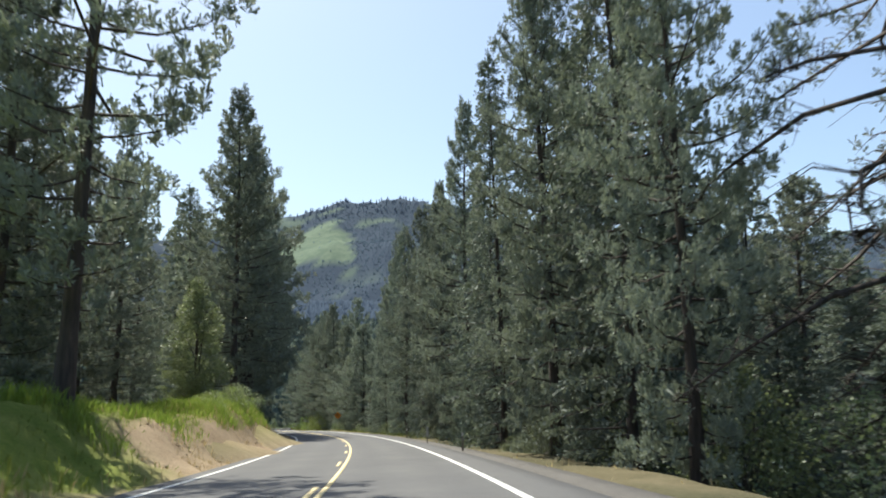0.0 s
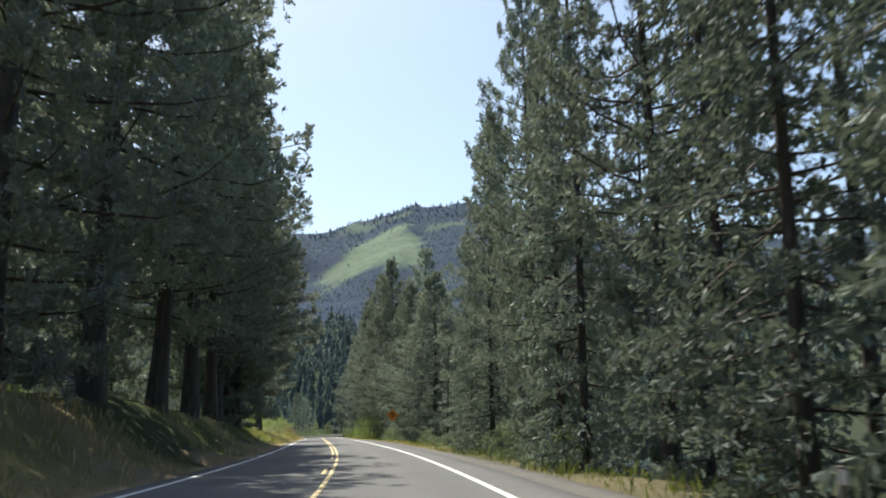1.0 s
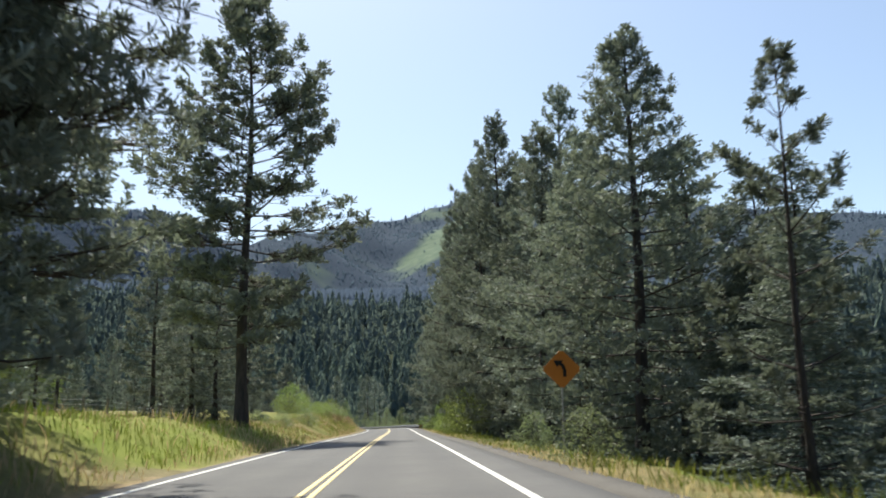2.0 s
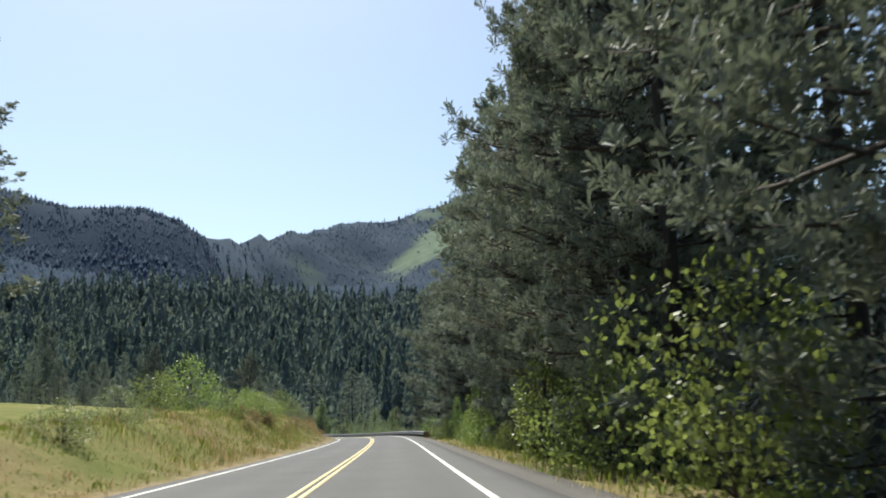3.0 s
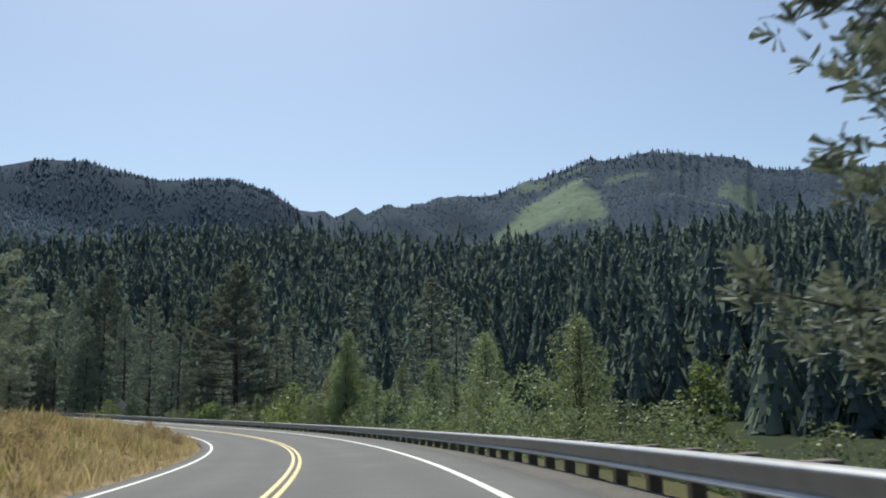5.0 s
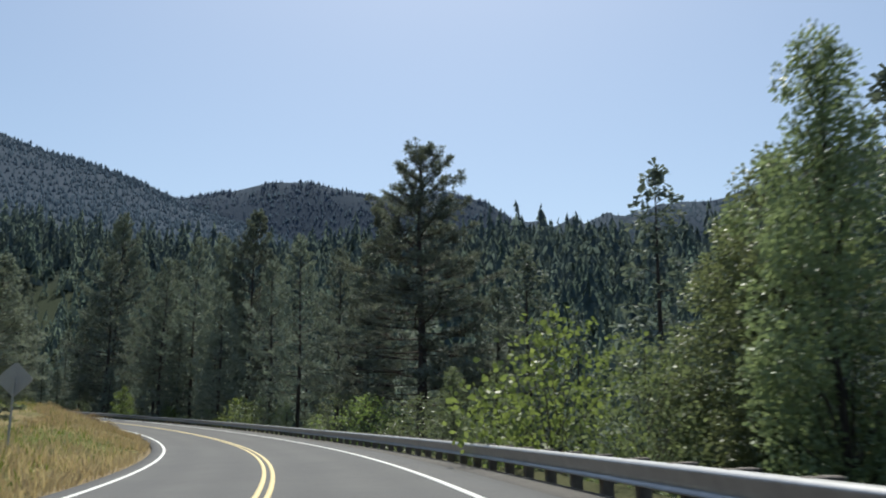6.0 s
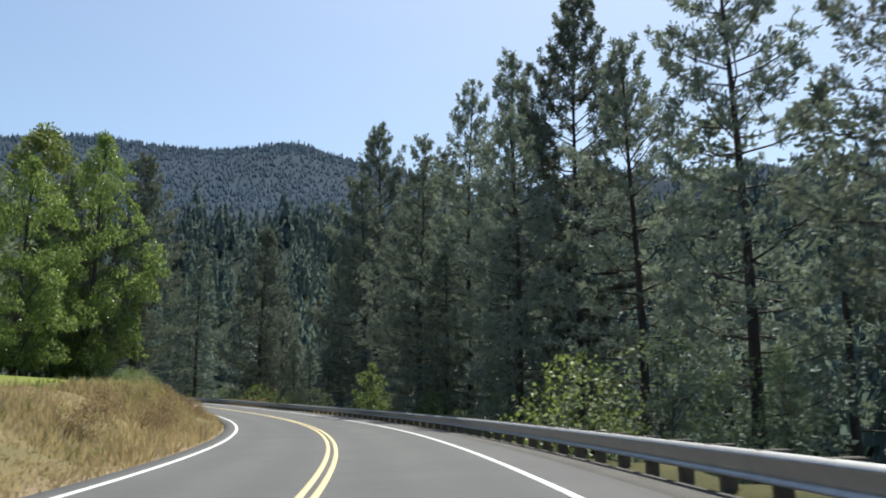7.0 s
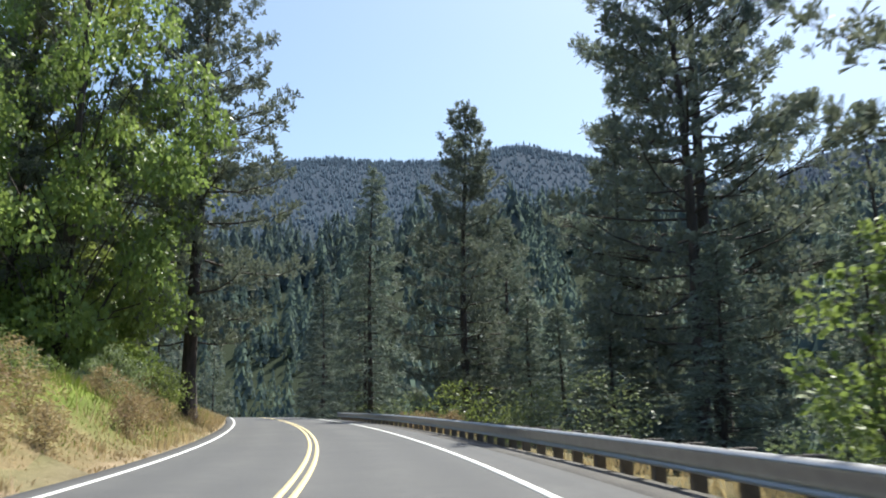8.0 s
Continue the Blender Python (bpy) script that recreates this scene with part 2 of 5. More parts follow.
def ground_build(nt, p):
    cover = nt.nodes.new("ShaderNodeAttribute")
    cover.attribute_name = "cover"
    sep = nt.nodes.new("ShaderNodeSeparateColor")
    nt.links.new(cover.outputs["Color"], sep.inputs[0])
    fine, mid, big = noise_of(nt, 14, 6, 0.65), noise_of(nt, 1.6), noise_of(nt, 0.05, 5)
    # ground of the upper slopes, with aerial haze put into its colour as blue-grey
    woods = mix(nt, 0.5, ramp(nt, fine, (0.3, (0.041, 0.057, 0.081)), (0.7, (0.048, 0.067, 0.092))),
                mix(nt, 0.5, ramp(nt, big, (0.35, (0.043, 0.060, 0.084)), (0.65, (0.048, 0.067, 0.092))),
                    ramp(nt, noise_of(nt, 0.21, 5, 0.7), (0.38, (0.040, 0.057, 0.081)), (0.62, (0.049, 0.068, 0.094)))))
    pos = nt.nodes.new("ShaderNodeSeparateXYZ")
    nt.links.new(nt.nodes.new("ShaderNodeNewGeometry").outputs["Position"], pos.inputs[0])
    # the painted haze tint comes in with height, from 35 to 95 m
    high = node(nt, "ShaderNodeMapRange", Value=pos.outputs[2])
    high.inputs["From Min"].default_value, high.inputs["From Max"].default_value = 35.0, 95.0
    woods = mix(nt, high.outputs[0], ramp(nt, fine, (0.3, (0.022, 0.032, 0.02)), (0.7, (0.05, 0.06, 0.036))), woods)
    green = mix(nt, 0.5, ramp(nt, fine, (0.3, (0.09, 0.14, 0.025)), (0.7, (0.23, 0.28, 0.06))),
                ramp(nt, mid, (0.35, (0.12, 0.17, 0.03)), (0.65, (0.25, 0.27, 0.08))))
    dry = mix(nt, 0.5, ramp(nt, fine, (0.3, (0.16, 0.125, 0.075)), (0.7, (0.32, 0.25, 0.15))),
              ramp(nt, mid, (0.35, (0.14, 0.125, 0.06)), (0.65, (0.25, 0.19, 0.11))))
    dirt = mix(nt, 0.5, ramp(nt, fine, (0.3, (0.2, 0.15, 0.1)), (0.7, (0.4, 0.32, 0.22))),
               ramp(nt, mid, (0.35, (0.22, 0.16, 0.11)), (0.65, (0.38, 0.3, 0.21))))
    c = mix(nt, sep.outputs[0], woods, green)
    c = mix(nt, sep.outputs[1], c, dry)
    c = mix(nt, sep.outputs[2], c, dirt)
    inv = node(nt, "ShaderNodeMath")
    inv.operation = "SUBTRACT"
    inv.inputs[0].default_value = 1.0
    nt.links.new(cover.outputs["Alpha"], inv.inputs[1])
    c = mix(nt, inv.outputs[0], c, ramp(nt, noise_of(nt, 0.06, 5), (0.35, (0.098, 0.138, 0.100)), (0.65, (0.140, 0.18, 0.128))))
    nt.links.new(c, p.inputs["Base Color"])
    p.inputs["Roughness"].default_value = 1.0
    p.inputs["Specular IOR Level"].default_value = 0.05
    bumped(nt, p, fine, 0.7, 0.06)


def bark_build(nt, p):
    tc = nt.nodes.new("ShaderNodeTexCoord").outputs["Object"]
    mp = node(nt, "ShaderNodeMapping", Vector=tc)
    mp.inputs["Scale"].default_value = (1, 1, 0.18)
    f = noise_of(nt, 9, 5, 0.65, mp.outputs[0])
    c = ramp(nt, f, (0.35, (0.03, 0.026, 0.024)), (0.6, (0.075, 0.058, 0.05)), (0.75, (0.13, 0.10, 0.08)))
    nt.links.new(c, p.inputs["Base Color"])
    p.inputs["Roughness"].default_value = 0.9
    bumped(nt, p, f, 0.8, 0.04)


def water_build(nt, p):
    f = noise_of(nt, 1.4, 4)
    nt.links.new(ramp(nt, f, (0.4, (0.03, 0.05, 0.045)), (0.75, (0.10, 0.13, 0.12))), p.inputs["Base Color"])
    p.inputs["Roughness"].default_value = 0.12
    bumped(nt, p, noise_of(nt, 2.5, 5), 0.5, 0.08)


ASPHALT = material("asphalt", asphalt_build)
GRAVEL = material("gravel", gravel_build)
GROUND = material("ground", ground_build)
BARK = material("bark", bark_build)
WATER = material("water", water_build)
WHITE = plain("white road paint", (0.74, 0.74, 0.71), 0.7, 0, 0.1, 14)
YELLOW = plain("yellow road paint", (0.70, 0.57, 0.30), 0.7, 0, 0.14, 14)
STEEL = plain("galvanised steel", (0.32, 0.325, 0.333), 0.42, 0.9, 0.14, 5, 0.1)
CLOD = plain("dry bank earth", (0.30, 0.235, 0.16), 0.95, 0, 0.35, 3.0, 0.8, 0.03)
POSTWOOD = plain("weathered timber", (0.15, 0.13, 0.115), 0.9, 0, 0.35, 6, 0.6)
SIGNBACK = plain("bare aluminium", (0.36, 0.37, 0.38), 0.5, 0.6, 0.1, 5)
ORANGE = plain("amber sign sheeting", (0.50, 0.165, 0.012), 0.5, 0, 0.06, 4, 0.05)
DULLAMBER = plain("faded amber sheeting", (0.34, 0.19, 0.05), 0.6, 0, 0.15, 6, 0.05)
BLACK = plain("black sign film", (0.012, 0.012, 0.012), 0.5, 0, 0.1, 4, 0.05)
REFLECT = plain("white plastic", (0.7, 0.7, 0.68), 0.5, 0, 0.1, 4)
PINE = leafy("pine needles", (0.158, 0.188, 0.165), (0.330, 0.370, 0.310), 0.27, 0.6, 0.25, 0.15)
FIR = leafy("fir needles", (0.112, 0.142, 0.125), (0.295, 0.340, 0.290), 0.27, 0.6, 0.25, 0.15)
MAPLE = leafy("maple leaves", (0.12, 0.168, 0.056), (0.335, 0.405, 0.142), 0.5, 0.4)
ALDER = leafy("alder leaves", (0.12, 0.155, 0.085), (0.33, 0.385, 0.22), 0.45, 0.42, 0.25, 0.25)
# aerial haze put into the needle colour: paler and bluer than needles close by
NEARHAZEWOODS = leafy("haze-tinted far needles", (0.116, 0.158, 0.170), (0.160, 0.206, 0.202), 0.55, 0.9, 0.0, 0.0, 0.9)
# stronger haze tint in the base colour; high translucency evens lit and shaded sides
HAZEWOODS = leafy("haze-tinted distant needles", (0.096, 0.134, 0.186), (0.110, 0.150, 0.204), 0.5, 0.95, 0.0, 0.0, 0.9)
DRYGRASS = leafy("dry grass blades", (0.36, 0.28, 0.175), (0.64, 0.52, 0.35), 0.42, 0.7, 0.15, 0.1)
DRYWEED = leafy("dry weed leaves", (0.24, 0.17, 0.10), (0.52, 0.42, 0.27), 0.3, 0.8, 0.2, 0.1)
GREENGRASS = leafy("green grass blades", (0.12, 0.18, 0.03), (0.34, 0.38, 0.10), 0.4, 0.5)


# ---- mesh helpers ----
def fast_mesh(name, verts, faces, mat, smooth_faces=False, tone=None):
    """A mesh from arrays of vertices and of faces that all have as many corners; tone tells clumps of leaves apart."""
    verts, faces = np.asarray(verts, np.float32), np.asarray(faces, np.int32)
    me = bpy.data.meshes.new(name)
    n, c = faces.shape
    me.vertices.add(len(verts))
    me.vertices.foreach_set("co", verts.ravel())
    me.loops.add(n * c)
    me.loops.foreach_set("vertex_index", faces.ravel())
    me.polygons.add(n)
    me.polygons.foreach_set("loop_start", np.arange(0, n * c, c, dtype=np.int32))
    if smooth_faces:
        me.polygons.foreach_set("use_smooth", np.ones(n, bool))
    me.materials.append(mat)
    me.update(calc_edges=True)
    me.validate()
    if tone is not None:
        me.attributes.new("tone", "FLOAT", "POINT").data.foreach_set("value", np.asarray(tone, np.float32))
    return me


def strip(name, s0, s1, d0, d1, up, mat, step=1.0, thick=0.0, cols=1):
    """A band along the road from d0 to d1, with down-turned edges when thick."""
    ss = np.linspace(s0, s1, max(2, int(round((s1 - s0) / step)) + 1))
    ds = np.linspace(d0, d1, cols + 1)
    ups = [up] * (cols + 1)
    if thick:
        ds, ups = np.concatenate([[d0], ds, [d1]]), [up - thick] + ups + [up - thick]
    v = [np.stack(at(ss, d, u), -1) for d, u in zip(ds, ups)]
    n, m = len(ss), len(ds)
    verts = np.stack(v, 1).reshape(-1, 3)
    f = [(i * m + j, i * m + j + 1, (i + 1) * m + j + 1, (i + 1) * m + j) for i in range(n - 1) for j in range(m - 1)]
    return fast_mesh(name, verts, f, mat)


def part(name, me, parent, m=None, label=""):
    ob = new(name, me)
    ob.parent = parent
    if m is not None:
        ob.matrix_local = m
    return tagged(ob, label)


def box(sx, sy, sz, bevel=0.0, mat=None, name="block", z0=0.0):
    bm = bmesh.new()
    bmesh.ops.create_cube(bm, size=1, matrix=Matrix.Translation((0, 0, z0 + sz / 2)) @ Matrix.Diagonal((sx, sy, sz, 1)))
    if bevel:
        bmesh.ops.bevel(bm, geom=bm.edges[:], offset=bevel, segments=1, affect="EDGES")
    me = bpy.data.meshes.new(name)
    bm.to_mesh(me)
    bm.free()
    me.materials.append(mat)
    return me


# ---- ground, one sheet to the horizon ----
def lines(lo, hi, fine, end):
    inner = np.arange(lo, hi + fine / 2, fine)
    out, step, p = [], fine, 0.0
    while p < end:
        step = min(step * 1.13, 30)
        p += step
        out.append(p)
    out = np.array(out)
    return np.concatenate([(lo - out)[::-1], inner, hi + out])


GX, GY = lines(-205, 45, 2.0, 2700), lines(-25, 300, 2.0, 2800)
gx, gy = (a.ravel() for a in np.meshgrid(GX, GY))
gz, gs, gd, gr, gb = land(gx, gy)
gz = np.where((gd > -3.0) & (gd < 3.2), gz - 0.10, gz)
gz = np.where((gs > -6) & (gs < 346) & (((gd > -7.2) & (gd < -2.4)) | ((gd > 3.0) & (gd < 4.9))), gz - 0.30, gz)
nx, ny = len(GX), len(GY)
gi = (np.arange(ny - 1)[:, None] * nx + np.arange(nx - 1)).ravel()
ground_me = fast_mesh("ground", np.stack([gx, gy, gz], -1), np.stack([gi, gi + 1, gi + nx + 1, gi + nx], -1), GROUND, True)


def covers(s, d, r, b, x, y, z):
    """How green, how dry and how bare the ground is."""
    patchy = wobble(x, y, 4.0, 11) * 0.5 + wobble(x, y, 1.3, 12) * 0.3
    edge = 9 * wobble(x, y, 16, 16) + 4 * wobble(x, y, 5, 17)
    inside = (d < -2.5) & ((d + edge > -45) | (r + edge < 118)) & (s + edge * smooth(4, 12, -d) < 352)
    g = np.interp(s, [-140, 14, 20, 30, 36, 52, 84, 90, 108, 116, 140, 150, 160, 168, 230, 245, 262, 285, 300, 330, 345], [1, 1, 0.2, 0.5, 1, 0.1, 0.2, 1, 1, 0.6, 0.7, 0.9, 0.8, 0.4, 0.35, 0.7, 0.35, 0.4, 0.7, 0.8, 0.3])
    q = np.interp(s, [-140, 16, 24, 44, 60, 90, 112, 125, 160, 200, 235, 250, 275, 300, 330, 345], [0, 0, 0.7, 0.6, 0.0, 0.1, 0.25, 0.4, 0.45, 0.85, 0.6, 0.45, 0.8, 0.6, 0.5, 0.3])
    fade = smooth(9, 22, -d) * (0.85 + 0.15 * wobble(x, y, 9, 13))
    field = 0.5 + 0.45 * wobble(x, y, 23, 14) + 0.3 * wobble(x, y, 7, 15)
    g, q = g * (1 - fade) + 0.7 * fade, q * (1 - fade) + (field * 0.6 + 0.3 * smooth(235, 265, s)) * fade
    top = smooth(276, 292, s) * smooth(3.7, 4.7, -d)
    g, q = np.maximum(g, top), q * (1 - 0.85 * top)
    q = q + 0.35 * smooth(3.8, 2.8, -d)
    green = np.where(inside, g + 0.3 * patchy, 0)
    dry = np.where(inside, q + 0.7 * patchy, 0)
    green = np.where((d > 2.5) & (d < 5.0), (0.5 + 0.5 * patchy) * (1 - 0.85 * smooth(160, 170, s)) * (0.1 + 0.9 * smooth(56, 78, s)), green)
    dry = np.where((d > 2.5) & (d < 4.6), (0.6 + 0.9 * patchy) * (1 - 0.7 * smooth(160, 170, s) + 0.4 * smooth(285, 300, s)) * (0.1 + 0.9 * smooth(56, 78, s)), dry)
    dirt = np.where((d < -2.4) & (d > -4.6) & (s > 13) & (s < 42), smooth(13, 17, s) * (1 - smooth(36, 42, s)) * smooth(0.0, -0.45, -d - np.interp(s, [18, 28], [4.35, 3.75])) * (1.0 + 0.5 * patchy), 0)
    dirt = np.maximum(dirt, np.where((np.abs(d) < 2.9), 0.7, 0))
    dirt = np.maximum(dirt, np.where((d > 2.9) & (d < 5.6), (0.2 + 0.25 * patchy) * (1 - smooth(56, 78, s)), 0))
    low = np.interp(b, [5.3, 6.5, 10.3, 14.4, 14.8], [0.3, 0.212, 0.205, 0.183, 0.3])
    high = np.interp(b, [5.3, 6.5, 7.4, 8.6, 12.5, 14.4], [0.2, 0.222, 0.246, 0.265, 0.229, 0.2])
    e = z / np.maximum(r, 1)
    cut = (r > 1150) & (r < 2000) & (b > 5.4) & (b < 14.6) & (e > low + 0.006 * wobble(x, y, 60, 21)) & (e < high + 0.006 * wobble(x, y, 70, 22))
    thin = smooth(0.35, 0.6, wobble(x, y, 120, 24) * 0.6 + wobble(x, y, 45, 25) * 0.4) * smooth(900, 1250, r) * 0.75
    return np.clip(green, 0, 1), np.clip(dry, 0, 1), np.clip(dirt, 0, 1), np.maximum(cut, thin)


cg, cq, cd, ccut = covers(gs, gd, gr, gb, gx, gy, gz)
attr = ground_me.color_attributes.new("cover", "FLOAT_COLOR", "POINT")
attr.data.foreach_set("color", np.stack([cg, cq, cd, 1.0 - ccut], -1).astype(np.float32).ravel())
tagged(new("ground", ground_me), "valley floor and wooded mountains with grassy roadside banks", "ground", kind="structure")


def bank(name, label, s0, s1, d0, d1, step, cols, rough):
    """A finely shaped strip of ground along the road, over the sheet."""
    ss, ds = np.arange(s0, s1, step), np.linspace(d0, d1, cols)
    s, d = (a.ravel() for a in np.meshgrid(ss, ds, indexing="ij"))
    x, y, _ = at(s, d)
    z, s, d, r, b = land(x, y)
    edge = np.minimum(smooth(abs(d0), abs(d0) + 0.3, np.abs(d)), 1 - smooth(abs(d1) - 0.6, abs(d1), np.abs(d)))
    bare = np.where((d < 0) & (s > 12) & (s < 48), 2.2, 1.0)
    z = z + edge * rough * bare * (0.05 * wobble(x, y, 0.45, 41) + 0.03 * wobble(x, y, 0.2, 42)) + 0.015 - 0.25 * smooth(abs(d1) - 0.5, abs(d1), np.abs(d))
    z = z - 0.08 * (1 - smooth(abs(d0), abs(d0) + 0.15, np.abs(d)))
    m = cols
    i = (np.arange(len(ss) - 1)[:, None] * m + np.arange(m - 1)).ravel()
    me = fast_mesh(name, np.stack([x, y, z], -1), np.stack([i, i + 1, i + m + 1, i + m] if d1 > d0 else [i, i + m, i + m + 1, i + 1], -1), GROUND, True)
    g, q, e, _ = covers(s, d, r, b, x, y, z)
    col = me.color_attributes.new("cover", "FLOAT_COLOR", "POINT")
    col.data.foreach_set("color", np.stack([g, q, e, np.ones(len(g))], -1).astype(np.float32).ravel())
    return tagged(new(name, me), label, "ground", kind="structure")


bank("left_bank", "uneven earth bank with dry and green grass beside the road", -5, 345, -2.46, -7.9, 0.55, 24, 1.0)
bank("right_verge", "dusty verge that falls away from the road", -5, 345, 3.2, 5.6, 0.7, 10, 0.6)

# ---- road ----
road_me = strip("road", -120, 398, -2.5, 2.72, 0.0, ASPHALT, 1.0, 0.12, 20)
way = road_me.attributes.new("across", "FLOAT", "POINT")
way.data.foreach_set("value", np.tile(np.concatenate([[-2.5], np.linspace(-2.5, 2.72, 21), [2.72]]), len(road_me.vertices) // 23).astype(np.float32))
road = tagged(new("road", road_me), "worn grey asphalt two-lane mountain road", "road", kind="structure")
tagged(new("road_shoulder", strip("road_shoulder", -120, 398, 2.74, 3.3, -0.03, GRAVEL, 1.0, 0.15, 2)), "narrow strip of grey gravel beside the asphalt", "road", kind="structure")
for nm, d0, d1, a, b_ in (("right_edge_line", 2.0, 2.08, -110, 396), ("left_edge_line", -2.20, -2.12, -110, 396)):
    tagged(new("edge_line", strip(nm, a, b_, d0, d1, 0.006, WHITE, 1.0, 0.006)), "solid white painted edge line on the asphalt", "road marking", kind="structure")
tagged(new("centre_line", strip("centre_line", -110, 396, 0.03, 0.095, 0.006, YELLOW, 1.0, 0.006)), "solid yellow painted line along the road's middle", "road marking", kind="structure")
tagged(new("centre_line", strip("centre_line", 62, 396, -0.095, -0.03, 0.006, YELLOW, 1.0, 0.006)), "second solid yellow line of the double centre line", "road marking", kind="structure")
for k in range(-2, 8):
    s0 = 8.6 + 7.15 * k
    tagged(new("centre_dash", strip("centre_dash", s0, s0 + 1.8, -0.095, -0.03, 0.006, YELLOW, 0.45, 0.006)), "short pale yellow dash beside the solid line", "road marking", group="centre dashes")

# ---- river ----
rs_ = np.arange(-120.0, 211.0, 3.0)
rn_ = 15.5 + 13.5 * smooth(140, 212, rs_) + 0.8 * np.sin(rs_ * 0.11) + 0.5 * np.sin(rs_ * 0.31)
rf_ = 37.0 - 8.0 * smooth(140, 212, rs_) + 1.0 * np.sin(rs_ * 0.09 + 1) + 0.5 * np.sin(rs_ * 0.27)
rows_r = [np.stack(at(rs_, rn_ + (rf_ - rn_) * q_, -1.95), -1) for q_ in np.linspace(0, 1, 7)]
ri_ = (np.arange(len(rs_) - 1)[:, None] * 7 + np.arange(6)).ravel()
tagged(new("water", fast_mesh("river", np.stack(rows_r, 1).reshape(-1, 3), np.stack([ri_, ri_ + 1, ri_ + 8, ri_ + 7], -1), WATER)), "slow grey-green river behind the trees", "river", kind="structure")


# ---- trees ----
def tube(path, radii, sides):
    path = np.asarray(path, float)
    t = np.gradient(path, axis=0)
    t /= np.linalg.norm(t, axis=1)[:, None] + 1e-9
    ref = np.where(np.abs(t[:, 2:3]) > 0.9, [[1.0, 0, 0]], [[0, 0, 1.0]])
    u = np.cross(t, ref)
    u /= np.linalg.norm(u, axis=1)[:, None] + 1e-9
    w = np.cross(t, u)
    a = np.arange(sides) / sides * 2 * np.pi
    v = path[:, None] + (u[:, None] * np.cos(a)[:, None] + w[:, None] * np.sin(a)[:, None]) * np.asarray(radii)[:, None, None]
    n = len(path)
    i, j = np.meshgrid(np.arange(n - 1), np.arange(sides), indexing="ij")
    k = (j + 1) % sides
    f = np.stack([i * sides + j, i * sides + k, (i + 1) * sides + k, (i + 1) * sides + j], -1).reshape(-1, 4)
    return v.reshape(-1, 3), f


def joined(pieces):
    vs, fs, n = [], [], 0
    for v, f in pieces:
        vs.append(v)
        fs.append(f + n)
        n += len(v)
    return np.concatenate(vs), np.concatenate(fs)


def blades(centres, ways, length, width, rng, k, spread):
    """k pointed leaves from every centre, round its way; each a four-cornered lozenge."""
    n = len(centres)
    c = np.repeat(centres, k, 0)
    w = np.repeat(ways, k, 0) + rng.normal(0, spread, (n * k, 3))
    w /= np.linalg.norm(w, axis=1)[:, None] + 1e-9
    side = np.cross(w, rng.normal(0, 1, (n * k, 3)))
    side /= np.linalg.norm(side, axis=1)[:, None] + 1e-9
    ln = length * rng.uniform(0.6, 1.2, (n * k, 1))
    wd = width * rng.uniform(0.7, 1.3, (n * k, 1))
    v = np.stack([c, c + w * ln * 0.55 + side * wd, c + w * ln, c + w * ln * 0.55 - side * wd], 1).reshape(-1, 3)
    return v, np.arange(n * k * 4).reshape(-1, 4)


def tufts(centres, axes, length, width, rng, k, spread, stretch):
    """A brush of k bundles of needles round every axis, each one triangle that widens outwards."""
    n = len(centres)
    axes = axes / (np.linalg.norm(axes, axis=1)[:, None] + 1e-9)
    tone = np.repeat(rng.uniform(0, 1, n), k * 3)
    big = np.repeat(rng.uniform(0.75, 1.2, (n, 1)), k, 0) * length
    ax = np.repeat(axes, k, 0)
    c = np.repeat(centres, k, 0) + ax * big * rng.uniform(-stretch, stretch, (n * k, 1))
    w = ax * 0.8 + rng.normal(0, spread, (n * k, 3))
    w /= np.linalg.norm(w, axis=1)[:, None] + 1e-9
    side = np.cross(w, rng.normal(0, 1, (n * k, 3)))
    side /= np.linalg.norm(side, axis=1)[:, None] + 1e-9
    ln = big * rng.uniform(0.65, 1.15, (n * k, 1))
    wd = width * rng.uniform(0.7, 1.3, (n * k, 1))
    v = np.stack([c, c + w * ln + side * wd, c + w * ln * 0.93 - side * wd], 1).reshape(-1, 3)
    return v, np.arange(n * k * 3).reshape(-1, 3), tone


CONIFERS = dict(
    pine=dict(bare=0.14, n=86, reach=3.3, rise=0.12, tufts=36, k=12, ln=0.20, wd=0.029, girth=0.19),
    open_pine=dict(bare=0.20, n=86, reach=3.5, rise=0.10, tufts=46, k=18, ln=0.20, wd=0.028, girth=0.18),
    young_pine=dict(bare=0.06, n=40, reach=3.6, rise=0.34, tufts=8, k=48, ln=0.30, wd=0.030, girth=0.15),
    dense_pine=dict(bare=0.04, n=112, reach=3.5, rise=0.02, tufts=44, k=15, ln=0.20, wd=0.025, girth=0.21),
    mid_pine=dict(bare=0.04, n=96, reach=3.5, rise=0.02, tufts=24, k=9, ln=0.25, wd=0.047, girth=0.21),
    row_pine=dict(bare=0.17, n=104, reach=3.8, rise=0.02, tufts=46, k=12, ln=0.20, wd=0.031, girth=0.24),
    big_pine=dict(bare=0.10, n=104, reach=3.8, rise=0.05, tufts=46, k=26, ln=0.19, wd=0.0145, girth=0.22),
    bare_pine=dict(bare=0.16, n=52, reach=4.9, rise=0.02, tufts=34, k=14, ln=0.20, wd=0.020, girth=0.23),
    fir=dict(bare=0.03, n=128, reach=3.2, rise=-0.10, tufts=27, k=8, ln=0.25, wd=0.036, girth=0.18),
    far_pine=dict(bare=0.08, n=74, reach=3.1, rise=0.1, tufts=11, k=6, ln=0.34, wd=0.085, girth=0.18),
    far_fir=dict(bare=0.02, n=84, reach=3.2, rise=-0.1, tufts=10, k=6, ln=0.36, wd=0.09, girth=0.18))


